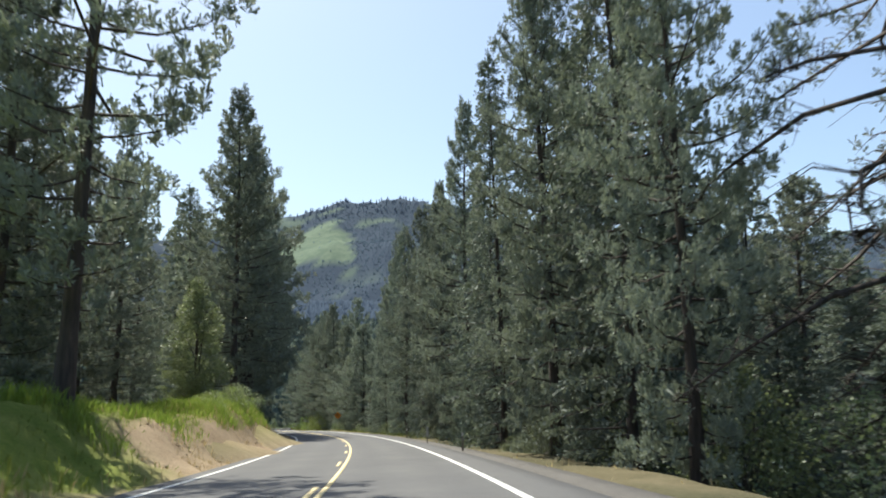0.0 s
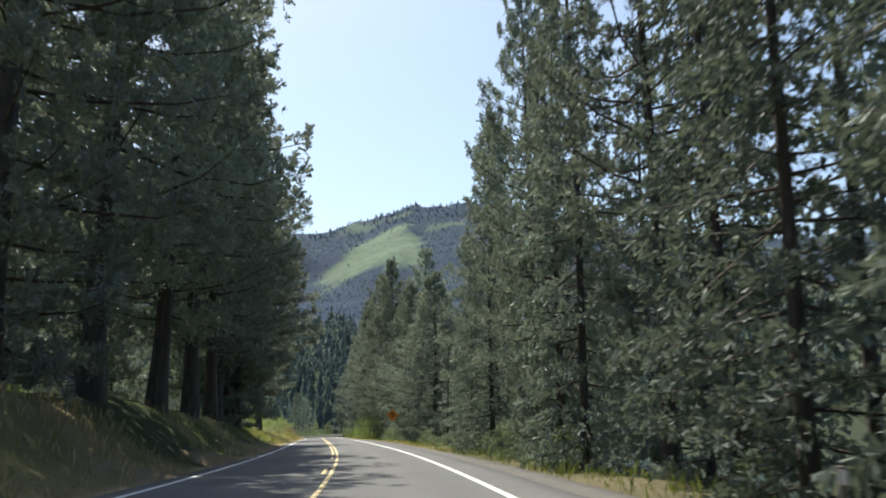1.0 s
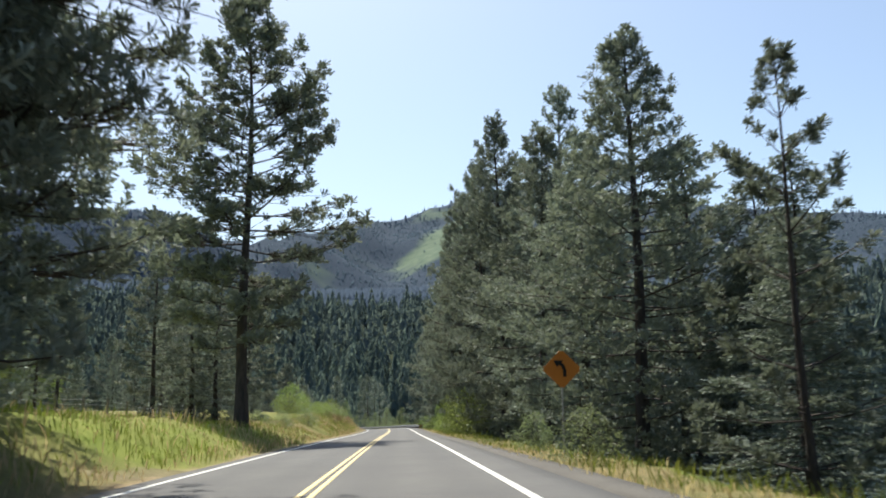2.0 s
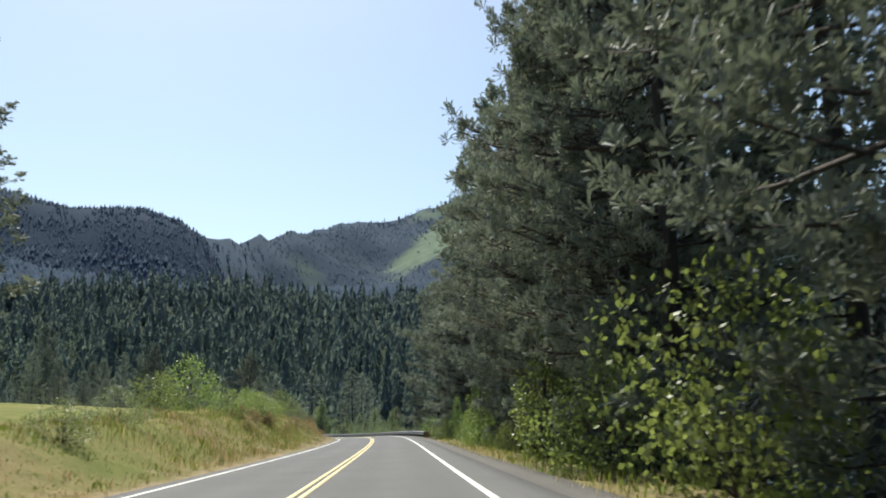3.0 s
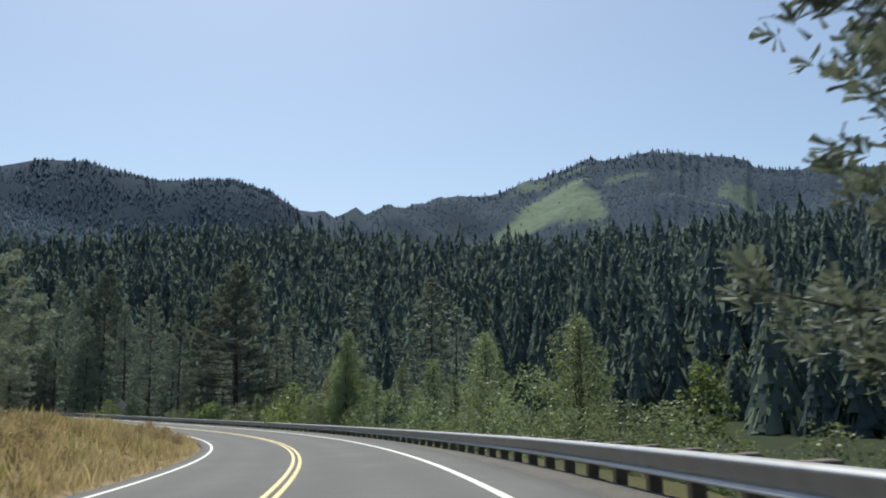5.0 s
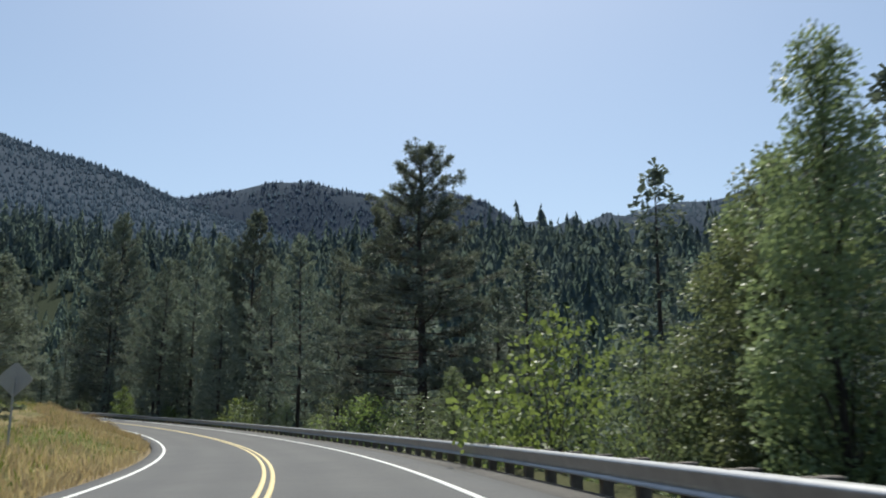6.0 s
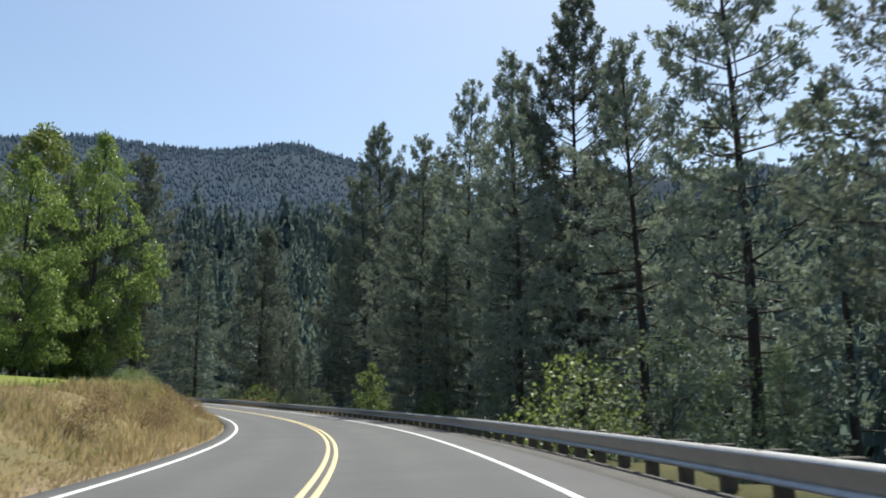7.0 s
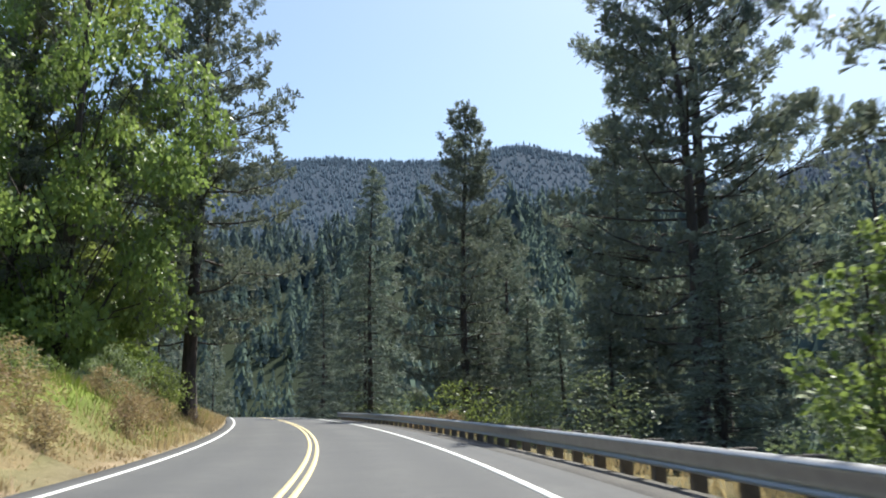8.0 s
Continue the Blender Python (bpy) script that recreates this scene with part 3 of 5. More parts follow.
def conifer(seed, kind):
    """A conifer 15 m high: trunk with limbs and twigs, and crown of needle tufts that sit on them."""
    rng = np.random.default_rng(seed)
    H, spec = 15.0, CONIFERS[kind]
    fir = kind.endswith("fir")
    lean = rng.normal(0, 0.14, 2)
    zt = np.linspace(0, 1, 9)
    axis = np.stack([lean[0] * zt ** 2 + 0.07 * np.sin(zt * 7 + seed), lean[1] * zt ** 2 + 0.07 * np.cos(zt * 6 + seed), H * zt - 0.5 * (1 - zt)], -1)
    wood = [tube(axis, spec["girth"] * (1 - 0.93 * zt) * (1 + 0.45 * np.exp(-zt * 28)), 8)]
    tc, tw = [], []
    up = np.array([0, 0, 1.0])
    lobes = rng.uniform(0, 6.28, 6)
    for i in range(spec["n"]):
        if kind == "young_pine":
            f = (i // 4 + 0.5 + rng.uniform(-0.1, 0.1)) / (spec["n"] / 4)
        else:
            f = (i + rng.uniform(0, 1)) / spec["n"]
        u = spec["bare"] + (0.985 - spec["bare"]) * min(1.0, f) ** 0.92
        v = (u - spec["bare"]) / (1 - spec["bare"])
        if fir:
            shape = (1 - v) ** 0.85 * (0.6 + 0.4 * min(1, v * 5 + 0.3))
        elif kind == "young_pine":
            shape = (1 - v) ** 0.75 * (0.8 + 0.2 * min(1, v * 4))
        else:
            shape = min(1.0, 1.45 * (1 - v)) ** 0.85 * (0.5 + 0.5 * min(1, v * 3.2))
        a = i * 2.399 + rng.normal(0, 0.4)
        L = spec["reach"] * shape * rng.uniform(0.86, 1.06) if fir else spec["reach"] * shape * rng.uniform(0.62, 1.08)
        L = L * (0.88 + 0.16 * math.sin(a * 2 + lobes[int(v * 5.99)])) + 0.14
        start = np.array([np.interp(u, zt, axis[:, c]) for c in range(3)])
        rise = spec["rise"] + 0.95 * v ** 2.2 + rng.normal(0, 0.12) - 0.22 * (1 - v) * (not fir)
        out = np.array([math.cos(a), math.sin(a), 0.0])
        side = np.cross(out, up)
        bend = rng.normal(0, 0.22 if kind == "bare_pine" else 0.06)
        pts = np.stack([start + out * L * q + side * L * bend * math.sin(q * 3) + up * L * (rise * q + (0.20 * q ** 3 if not fir else -0.13 * q * q + 0.06 * q ** 4) - (0.62 * q * q if kind == "bare_pine" else 0)) for q in (0, 0.4, 0.75, 1.0)])
        if kind == "fir":
            wood.append(tube(pts[[0, 3]], np.array([0.024, 0.005]) * (0.6 + L / 3), 3))
        elif not kind.startswith("far"):
            wood.append(tube(pts, np.array([0.026, 0.020, 0.012, 0.005]) * (0.6 + L / 3) * (1.3 if kind == "bare_pine" else 1), 3))
        elif i % 4 == 0:
            wood.append(tube(pts[[0, 3]], np.array([0.034, 0.008]) * (0.6 + L / 3), 3))
        m = max(3, int(spec["tufts"] * (L / spec["reach"]) ** 0.65 * rng.uniform(0.75, 1.2)))
        q = np.clip(1 - rng.uniform(0, 1, m) ** 1.15 * (0.86 if fir else 0.8 if kind in ("dense_pine", "row_pine", "mid_pine") else 0.66), 0.1, 1.0)
        q[0] = 1.0
        mid = np.stack([np.interp(q, (0, 0.4, 0.75, 1.0), pts[:, c]) for c in range(3)], -1)
        off = rng.normal(0, 1, m).clip(-1.7, 1.7) * 0.33 * L * (1.22 - q)
        off[0] = 0
        ahead = np.abs(off) * 0.5
        if fir:
            lift = rng.normal(0, 0.03, m) - 0.12 * np.abs(off)
        else:
            lift = rng.normal(0.04, 0.11, m) + 0.10 * np.abs(off)
        twig = mid + side * off[:, None] + out * ahead[:, None] + up * lift[:, None]
        if fir:
            way = out * 0.75 + side * (np.sign(off) * 0.6)[:, None] + up * -0.18 + rng.normal(0, 0.12, (m, 3))
        else:
            way = out * 0.42 + side * (np.sign(off) * 0.22)[:, None] + up * 0.75 + rng.normal(0, 0.2, (m, 3))
        if kind == "bare_pine":
            wood += [tube(np.stack([m_ - out * 0.06 * L, 0.5 * (m_ + t_) + [0, 0, 0.06], t_ - [0, 0, 0.10 * L * abs(o_)]]), np.array([0.016, 0.010, 0.005]), 3) for m_, t_, o_ in zip(mid, twig, off)]
            keep = rng.uniform(0, 1, len(twig)) < (0.22 if u < 0.5 else 0.75)
            twig, way = twig[keep], way[keep]
        elif kind in ("open_pine", "young_pine", "big_pine"):
            wood += [tube(np.stack([m_ - out * 0.1 * L * (o_ != 0), t_]), np.array([0.014, 0.006]), 3) for m_, t_, o_ in zip(mid, twig, off)]
        tc.append(twig)
        tw.append(way)
    tops = 4 if kind == "young_pine" else 10
    tip = rng.uniform(0.955, 1.0, tops)
    tc.append(np.stack([np.interp(tip, zt, axis[:, c]) for c in range(3)], -1))
    tw.append(np.tile(up, (tops, 1)) + rng.normal(0, 0.25, (tops, 3)))
    crown = tufts(np.concatenate(tc), np.concatenate(tw), spec["ln"], spec["wd"], rng, spec["k"], 0.6 if not fir else 0.4, 0.35 if not fir else 0.8)
    return joined(wood), crown


def broadleaf(seed, H, R, trunks, leaves, low, ln, wd, lumps, flat, limb):
    """A leafy tree or shrub: stems, limbs and a crown of leaves gathered in uneven sprays."""
    rng = np.random.default_rng(seed)
    wood, cs, rs, tall = [], [], [], H > 6
    for t in range(trunks):
        a = rng.uniform(0, 6.28)
        lean = rng.uniform(0.05, 0.25) * R * (trunks > 1)
        z = np.linspace(0, 1, 5)
        ax = np.stack([math.cos(a) * lean * z * 2, math.sin(a) * lean * z * 2, z * H * 0.86 - 0.25 * (1 - z)], -1)
        wood.append(tube(ax, (0.020 if trunks == 1 else 0.012) * H / trunks ** 0.5 * (1 - 0.85 * z), 6))
    for i in range(lumps):
        u = low + (1 - low) * (i + rng.uniform(0, 1)) / lumps
        v = (u - low) / (1 - low)
        a = i * 2.399 + rng.normal(0, 0.5)
        rad = R * (math.sin(math.pi * min(1, 0.16 + 0.86 * v)) ** 0.7) * rng.uniform(0.35, 1.0) ** 0.7 * (0.86 + 0.2 * math.sin(2 * a + seed + 5 * v))
        c = np.array([math.cos(a) * rad, math.sin(a) * rad, u * H])
        cs.append(c)
        rs.append(R * (rng.uniform(0.10, 0.24) if lumps > 100 else rng.uniform(0.16, 0.46) if tall else rng.uniform(0.2, 0.42)) * (1.15 - 0.5 * v))
        root = np.array([0, 0, max(0.1, u * H - rad * 0.8 - 0.1 * H)])
        if lumps <= 100 or i % 3 == 0:
            wood.append(tube(np.stack([root, root * 0.5 + c * 0.5 + [0, 0, 0.05 * H], c]), np.array([0.006, 0.004, 0.0015]) * H * limb, 3))
    cs, rs = np.array(cs), np.array(rs)
    pick = rng.choice(lumps, leaves, p=rs ** 2 / (rs ** 2).sum())
    dirs = rng.normal(0, 1, (leaves, 3))
    dirs /= np.linalg.norm(dirs, axis=1)[:, None]
    pos = cs[pick] + dirs * (rs[pick] * rng.uniform(0.25, 1.15, leaves) ** 0.6)[:, None] * [1, 1, flat]
    # the outer leaves of a spray hang below its middle
    reach = np.hypot(pos[:, 0] - cs[pick, 0], pos[:, 1] - cs[pick, 1])
    pos[:, 2] = np.maximum(pos[:, 2] - 0.35 * reach ** 2 / rs[pick] * (flat < 0.6), 0.03 * H)
    v, f = blades(pos, dirs * 0.8 + [0, 0, -0.25], ln, wd, rng, 1, 0.6)
    return joined(wood), (v, f, np.repeat(rng.uniform(0, 1, lumps)[pick] * 0.7 + rng.uniform(0, 0.3, leaves), 4))


PLANTS = {}


def plant(kind, variant, s, d, height, name, label, category, group, girth=1.0, turn=None, sink=0.12, xy=None):
    """Places a tree or shrub of that kind with its foot in the ground; alike ones share their meshes."""
    key = (kind, variant)
    if xy is None:
        x, y, _ = at(s, d)
    else:
        x, y = xy
    z = land(np.array([x]), np.array([y]), True)[0][0]
    rng = random.Random(int(abs(x * 131 + y * 17)) + variant)
    turn = rng.uniform(0, 6.28) if turn is None else turn
    if key not in PLANTS:
        seed = 100 + 17 * variant + sum(ord(c) for c in kind)
        if kind.endswith(("pine", "fir")):
            (wv, wf), (cv, cf, ct) = conifer(seed, kind)
            full, leaf, wood = 15.0, (FIR if kind.endswith("fir") else PINE), BARK
        else:
            H, R, trunks, n, low, ln, wd, lumps, flat, limb, leaf = dict(
                maple=(12.0, 4.4, 1, 24000, 0.08, 0.17, 0.062, 120, 0.5, 0.5, MAPLE), poplar=(8.0, 1.75, 3, 26000, 0.03, 0.095, 0.034, 48, 0.95, 0.45, ALDER),
                alder=(8.0, 1.7, 3, 6000, 0.05, 0.125, 0.042, 60, 0.8, 0.45, ALDER), sapling=(3.0, 0.8, 3, 2600, 0.05, 0.085, 0.032, 34, 0.7, 0.6, MAPLE),
                shrub=(2.0, 1.25, 5, 2300, 0.08, 0.07, 0.026, 34, 0.7, 0.6, ALDER), bush=(2.0, 1.5, 5, 2200, 0.06, 0.09, 0.035, 32, 0.7, 0.6, MAPLE),
                weed=(1.0, 0.5, 7, 900, 0.12, 0.075, 0.014, 26, 1.0, 0.7, DRYWEED))[kind]
            (wv, wf), (cv, cf, ct) = broadleaf(seed, H, R, trunks, n, low, ln, wd, lumps, flat, limb)
            full, wood = H, BARK
        PLANTS[key] = (fast_mesh(kind + "_trunk", wv, wf, wood, True), fast_mesh(kind + "_crown", cv, cf, leaf, False, ct), full)
    tm, cm, full = PLANTS[key]
    k = height / full
    ob = new(name)
    ob.empty_display_size = 0.3
    ob.matrix_basis = Matrix.LocRotScale((x, y, z - sink * k), Euler((0, 0, turn)), (k * girth, k * girth, k))
    part("trunk", tm, ob)
    part("crown", cm, ob)
    return tagged(ob, label, category, group)


def pines(rows, group, label="tall ponderosa pine with dark bark and clumped needles"):
    for i, (kind, s, d, h, g) in enumerate(rows):
        if abs(d) > 10.2:
            kind = dict(dense_pine="mid_pine").get(kind, kind)
        plant(kind, i % 3, s, d, h, "fir_tree" if kind.endswith("fir") else "pine_tree", "dense dark green fir tree with drooping boughs" if kind.endswith("fir") else label,
              "tree", group, g)


# big trees on the bank, on the road's left
pines([("pine", 15.1, -4.7, 17, 0.82), ("dense_pine", 17.5, -7.0, 12.5, 0.85), ("dense_pine", 51.8, -12.6, 18, 0.7), ("pine", 22, -9.5, 14, 1.0), ("pine", 27, -11.5, 13, 1.0)],
      "bank trees", "tall dark pine standing on the grassy bank")
pines([("dense_pine", 52.8, -5.9, 20.5, 0.92), ("row_pine", 57.7, -5.5, 20, 0.95), ("row_pine", 63.9, -5.3, 20, 0.95), ("row_pine", 69.5, -5.2, 19.5, 0.95), ("row_pine", 75.5, -5.3, 19, 0.95),
       ("row_pine", 81.7, -5.6, 18.5, 0.9), ("dense_pine", 84.6, -5.4, 18.5, 0.95), ("pine", 91.6, -8.2, 17, 1.1), ("dense_pine", 86.2, -5.1, 9.5, 1.4), ("big_pine", 85.2, -5.2, 19, 1.1), ("pine", 86.3, -6.9, 17, 1.0), ("fir", 60.5, -9.5, 16, 1.1), ("dense_pine", 72.5, -10, 17, 1.0), ("far_fir", 67, -11, 15, 1.2), ("far_fir", 79, -11, 14, 1.2), ("far_fir", 86, -12, 12, 1.2), ("pine", 89.8, -8.6, 16, 1.1)],
      "row of pines on the bank", "tall dark pine in shade, one of a row on the bank")
plant("open_pine", 1, 110.4, -5.5, 19.4, "pine_tree", "tall lone ponderosa pine with bare lower trunk on the bank", "tree", "bank trees", 1.2)
pines([("mid_pine", 126, -10, 9.5, 1.25), ("mid_pine", 122, -12.5, 9.5, 1.2), ("mid_pine", 131, -9, 9, 1.3), ("mid_pine", 134, -14, 10, 1.3), ("mid_pine", 128.5, -12, 9.5, 1.3), ("fir", 140, -17, 9, 1.1), ("fir", 128, -20, 10, 1.1), ("pine", 118, -17, 8, 1.0)],
      "trees behind the meadow", "small dark pine behind the grassy bank")
# the wood on the right, by the river
wood_rows = []
rr = random.Random(4)
for row, (d0, step, a, b_) in enumerate(((4.9, 3.6, 13, 73), (7.6, 4.4, 19, 75), (11.0, 6.0, 16, 76))):
    s_ = a
    while s_ < b_:
        kind = rr.choice((["fir", "dense_pine", "fir", "fir", "dense_pine"], ["far_fir", "fir", "far_pine"], ["far_fir", "far_pine"])[row])
        wood_rows.append((kind, s_ + rr.uniform(-0.9, 0.9), d0 + rr.uniform(-0.4, 0.9), rr.uniform(11.0, 15.0) * (0.62 if s_ > 66 else 0.85 if s_ > 60 else 1), rr.uniform(0.75, 0.9) if row else rr.uniform(0.6, 0.72)))
        s_ += step
wood_rows = [w for w in wood_rows if not (w[1] < 24 and w[2] > 9)]
pines(wood_rows, "riverside wood", "tall pine in the dense wood by the river")
plant("bare_pine", 0, 11.4, 8.5, 13.0, "pine_tree", "old pine with bare drooping dead limbs and sparse needles", "tree", "riverside wood", 1.0, 0.4)
pines([("dense_pine", 21.5, 7.8, 15, 0.85), ("dense_pine", 27, 13.4, 11.2, 1.1), ("dense_pine", 25, 14.6, 10.4, 1.2), ("far_fir", 30, 15.2, 12, 1.3), ("dense_pine", 22.5, 12.8, 9.2, 1.2), ("dense_pine", 24, 9.6, 8.6, 1.2), ("dense_pine", 19.5, 8.6, 7.0, 1.3), ("fir", 16.0, 10.7, 4.8, 1.8), ("fir", 21.7, 11.5, 6.0, 1.4), ("fir", 14.2, 10.2, 5.2, 1.8), ("fir", 18.5, 11.6, 6.0, 1.6)], "riverside wood")
pines([("pine", 50.2, 5.2, 14, 0.75), ("dense_pine", 74.5, 7.2, 16, 0.75), ("dense_pine", 75.5, 9.8, 13.5, 0.9), ("dense_pine", 120.7, 6.6, 18.3, 0.95), ("pine", 117.5, 9.4, 19.6, 1.0), ("dense_pine", 98.6, 7.7, 13.2, 1.35), ("young_pine", 87.6, 7.0, 7.3, 1.15), ("fir", 88.9, 7.6, 5.0, 1.9), ("fir", 92.5, 9.4, 5.6, 1.7), ("dense_pine", 101.5, 10.4, 11, 1.3), ("fir", 95.5, 11.2, 9, 1.4), ("fir", 99.5, 11.8, 10, 1.3), ("fir", 104, 10.6, 10, 1.3), ("fir", 86.6, 9.6, 4.4, 1.9), ("fir", 97, 10.4, 7.0, 1.4), ("dense_pine", 105.5, 7.6, 12.5, 1.3),
       ("dense_pine", 111.5, 7.2, 14.5, 1.2), ("fir", 114, 10.5, 14, 1.2), ("fir", 125, 8, 16, 1.1)], "riverside wood", "tall pine with sunlit needle clumps beside the road")
# the tall stand before the guardrail
stand = []
for row, (d0, step) in enumerate(((6.4, 3.4), (9.0, 4.6), (11.8, 5.0))):
    s_ = 128.5 + 2 * row
    while s_ < 148:
        stand.append(((rr.choice(["big_pine", "big_pine", "dense_pine"]), "far_pine", "far_fir")[row], s_ + rr.uniform(-0.8, 0.8), d0 + rr.uniform(-0.3, 0.7), rr.uniform(16, 19), rr.uniform(0.8, 0.9)))
        if row == 0:
            stand.append(("fir", s_ + 1.8, 8.4 + rr.uniform(0, 0.8), rr.uniform(5, 8), 1.2))
        s_ += step
stand += [("dense_pine", 147.3, 6.7, 17, 0.9), ("dense_pine", 150.0, 8.6, 17, 0.9)]
pines(stand, "tall stand of pines", "tall dark pine in the stand beside the road")
pines([("pine", 152.3, 6.3, 18, 1.05), ("big_pine", 168.0, 7.0, 21, 1.0), ("big_pine", 171.5, 6.6, 13.5, 0.95), ("dense_pine", 176.5, 7.4, 12.5, 1.15), ("dense_pine", 166.4, 10.4, 7.2, 1.6), ("dense_pine", 169.5, 11.2, 8.4, 1.5), ("fir", 161, 11, 7.4, 1.6), ("fir", 171, 11.5, 10, 1.5), ("dense_pine", 164.5, 12.8, 11, 1.3), ("big_pine", 175, 7.2, 14, 0.9), ("dense_pine", 172, 9.5, 15, 1.0), ("dense_pine", 194.5, 8.4, 16.5, 1.25), ("dense_pine", 188, 9.0, 13, 1.2), ("pine", 183, 11, 13, 1.0)], "tall stand of pines", "tall ponderosa pine with dark trunk")
# trees behind the guardrail
pines([("big_pine", 260.5, 9.0, 15.4, 1.35), ("pine", 259.0, 12.0, 8.6, 1.5), ("pine", 295.8, 7.8, 16.6, 0.85), ("pine", 291.5, 8.2, 16.4, 0.85), ("open_pine", 290.0, 10.0, 18.6, 0.8), ("pine", 277.0, 8.4, 13.8, 0.95), ("pine", 272.0, 9.0, 12.4, 0.95), ("far_fir", 279, 12, 10.5, 1.2), ("far_fir", 285, 12.5, 12, 1.2), ("far_fir", 293, 12, 12.5, 1.2), ("far_fir", 299, 11.5, 13, 1.2), ("far_fir", 306, 13, 13, 1.2), ("far_fir", 268, 12.5, 9.5, 1.2), ("fir", 296, 6.8, 9, 1.2), ("fir", 289, 6.9, 8, 1.2)], "pines behind the guardrail", "ponderosa pine with open crown behind the guardrail")
pines([("open_pine", 266.5, 8.6, 11.6, 0.9), ("pine", 283.5, 9.0, 13.5, 1.0), ("big_pine", 322.0, 13.2, 24.5, 0.85), ("fir", 313, 11.5, 6.5, 1.4), ("pine", 300, 7.0, 15.0, 0.95), ("pine", 302.5, 9.2, 16, 1.0), ("pine", 304.5, 8.5, 15, 1.0), ("dense_pine", 335.1, 8.2, 17, 1.05), ("fir", 346.7, 5.6, 16, 1.0),
       ("fir", 340, 12, 13, 1.1), ("fir", 326, 12, 14, 1.1), ("fir", 332, 10.2, 7.5, 1.6), ("fir", 337.5, 9.6, 9, 1.4), ("fir", 328.5, 10.4, 6.5, 1.6), ("pine", 287, 6.6, 11.5, 1.0), ("dense_pine", 318.5, 10.6, 18.5, 1.0), ("fir", 315.5, 9.4, 6.5, 1.5), ("fir", 320, 8.6, 6, 1.6)], "pines behind the guardrail", "ponderosa pine with open crown behind the guardrail")
back = []
for i in range(44):
    s_ = 244 + 4.2 * i + rr.uniform(-2, 2)
    back.append((rr.choice(["far_fir", "far_fir", "far_pine"]), min(s_, 440), rr.uniform(12.5, 34), rr.uniform(9.5, 14), rr.uniform(1.0, 1.3)))
for i in range(26):
    back.append(("far_fir", 178 + 5 * i + rr.uniform(-2, 2), rr.uniform(40, 66), rr.uniform(9, 13), rr.uniform(1.0, 1.3)))
pines(back, "woods beyond the bend", "dark conifer in the woods beyond the bend")
side = []
for i in range(26):
    side.append((rr.choice(["far_fir", "far_pine", "far_fir"]), rr.uniform(345, 440), -rr.uniform(7, 34), rr.uniform(10, 15), rr.uniform(1.0, 1.3)))
side += [("fir", 352 + 9 * i, 6.2 + (i % 3), 12 + (i % 4), 1.1) for i in range(8)]
pines(side, "woods beyond the bend", "dark conifer in the woods beyond the bend")
# broadleaf trees and dark trees on the inner side of the bend
for i, (s_, d_, h_, g_) in enumerate([(323.6, -7.1, 17.5, 0.66), (331, -10.5, 19, 1.0), (318.5, -11.5, 13.5, 0.8), (339, -8, 15, 0.75)]):
    plant("maple", i % 2, s_, d_, h_, "maple_tree", "large bright green broadleaf tree in full leaf", "tree", "broadleaf trees on the bank", g_)
pines([("dense_pine", 325.5, -9.2, 14.5, 1.1), ("row_pine", 327.2, -3.6, 18.2, 0.95), ("dense_pine", 294.2, -12.5, 12.8, 1.0), ("dense_pine", 262, -8.2, 6.4, 1.5), ("dense_pine", 268, -13, 8, 1.4), ("dense_pine", 282, -10, 9.5, 1.1), ("dense_pine", 286.5, -12, 11, 1.1), ("dense_pine", 277, -9, 8, 1.2), ("fir", 300, -18, 12, 1.2), ("dense_pine", 209.1, -7.9, 5.9, 1.5), ("dense_pine", 213, -9, 5.0, 1.4), ("fir", 206, -12, 5.2, 1.4)],
      "trees inside the bend", "dark conifer on the meadow inside the bend")
plant("poplar", 0, 38.0, -6.5, 5.6, "alder_tree", "low leafy green tree overhanging the cut bank", "tree", "bank trees", 1.35)
pines([("dense_pine", 24, -7.4, 7.5, 1.0), ("dense_pine", 27.2, -7.2, 8.0, 1.0), ("dense_pine", 20, -7.4, 8.0, 1.0), ("fir", 30.6, -7.4, 6.5, 1.1)], "bank trees", "bushy dark pine in shade on the grassy bank")
for i, (s_, d_, h_, g_) in enumerate([(233.1, 6.3, 6.1, 1.0), (234.6, 6.6, 5.4, 1.2), (214.5, 6.6, 4.4, 1.0), (209, 7.5, 4.8, 1.0), (307.5, 7.8, 3.2, 1.0), (220, 7.2, 3.6, 1.1), (226, 7.6, 3.4, 1.1), (240, 8, 4.0, 1.1), (272, 6.0, 2.2, 0.9), (296, 6.0, 2.4, 1.0), (236, 7.0, 5.2, 1.3), (212, 5.8, 3.8, 1.0), (217.5, 5.6, 3.4, 1.0), (223, 5.9, 3.6, 1.0), (228, 6.2, 3.3, 1.0), (233.5, 7.5, 4.2, 1.0), (205, 6.0, 3.6, 1.0), (244.5, 5.7, 2.8, 1.0), (246.5, 5.2, 2.6, 1.1), (251.5, 7.4, 2.2, 1.0)]):
    plant("poplar" if h_ > 5 else "alder", i % 2, s_, d_, h_, "alder_tree", "young leafy tree with glossy leaves behind the guardrail", "tree", "young trees by the guardrail", g_)
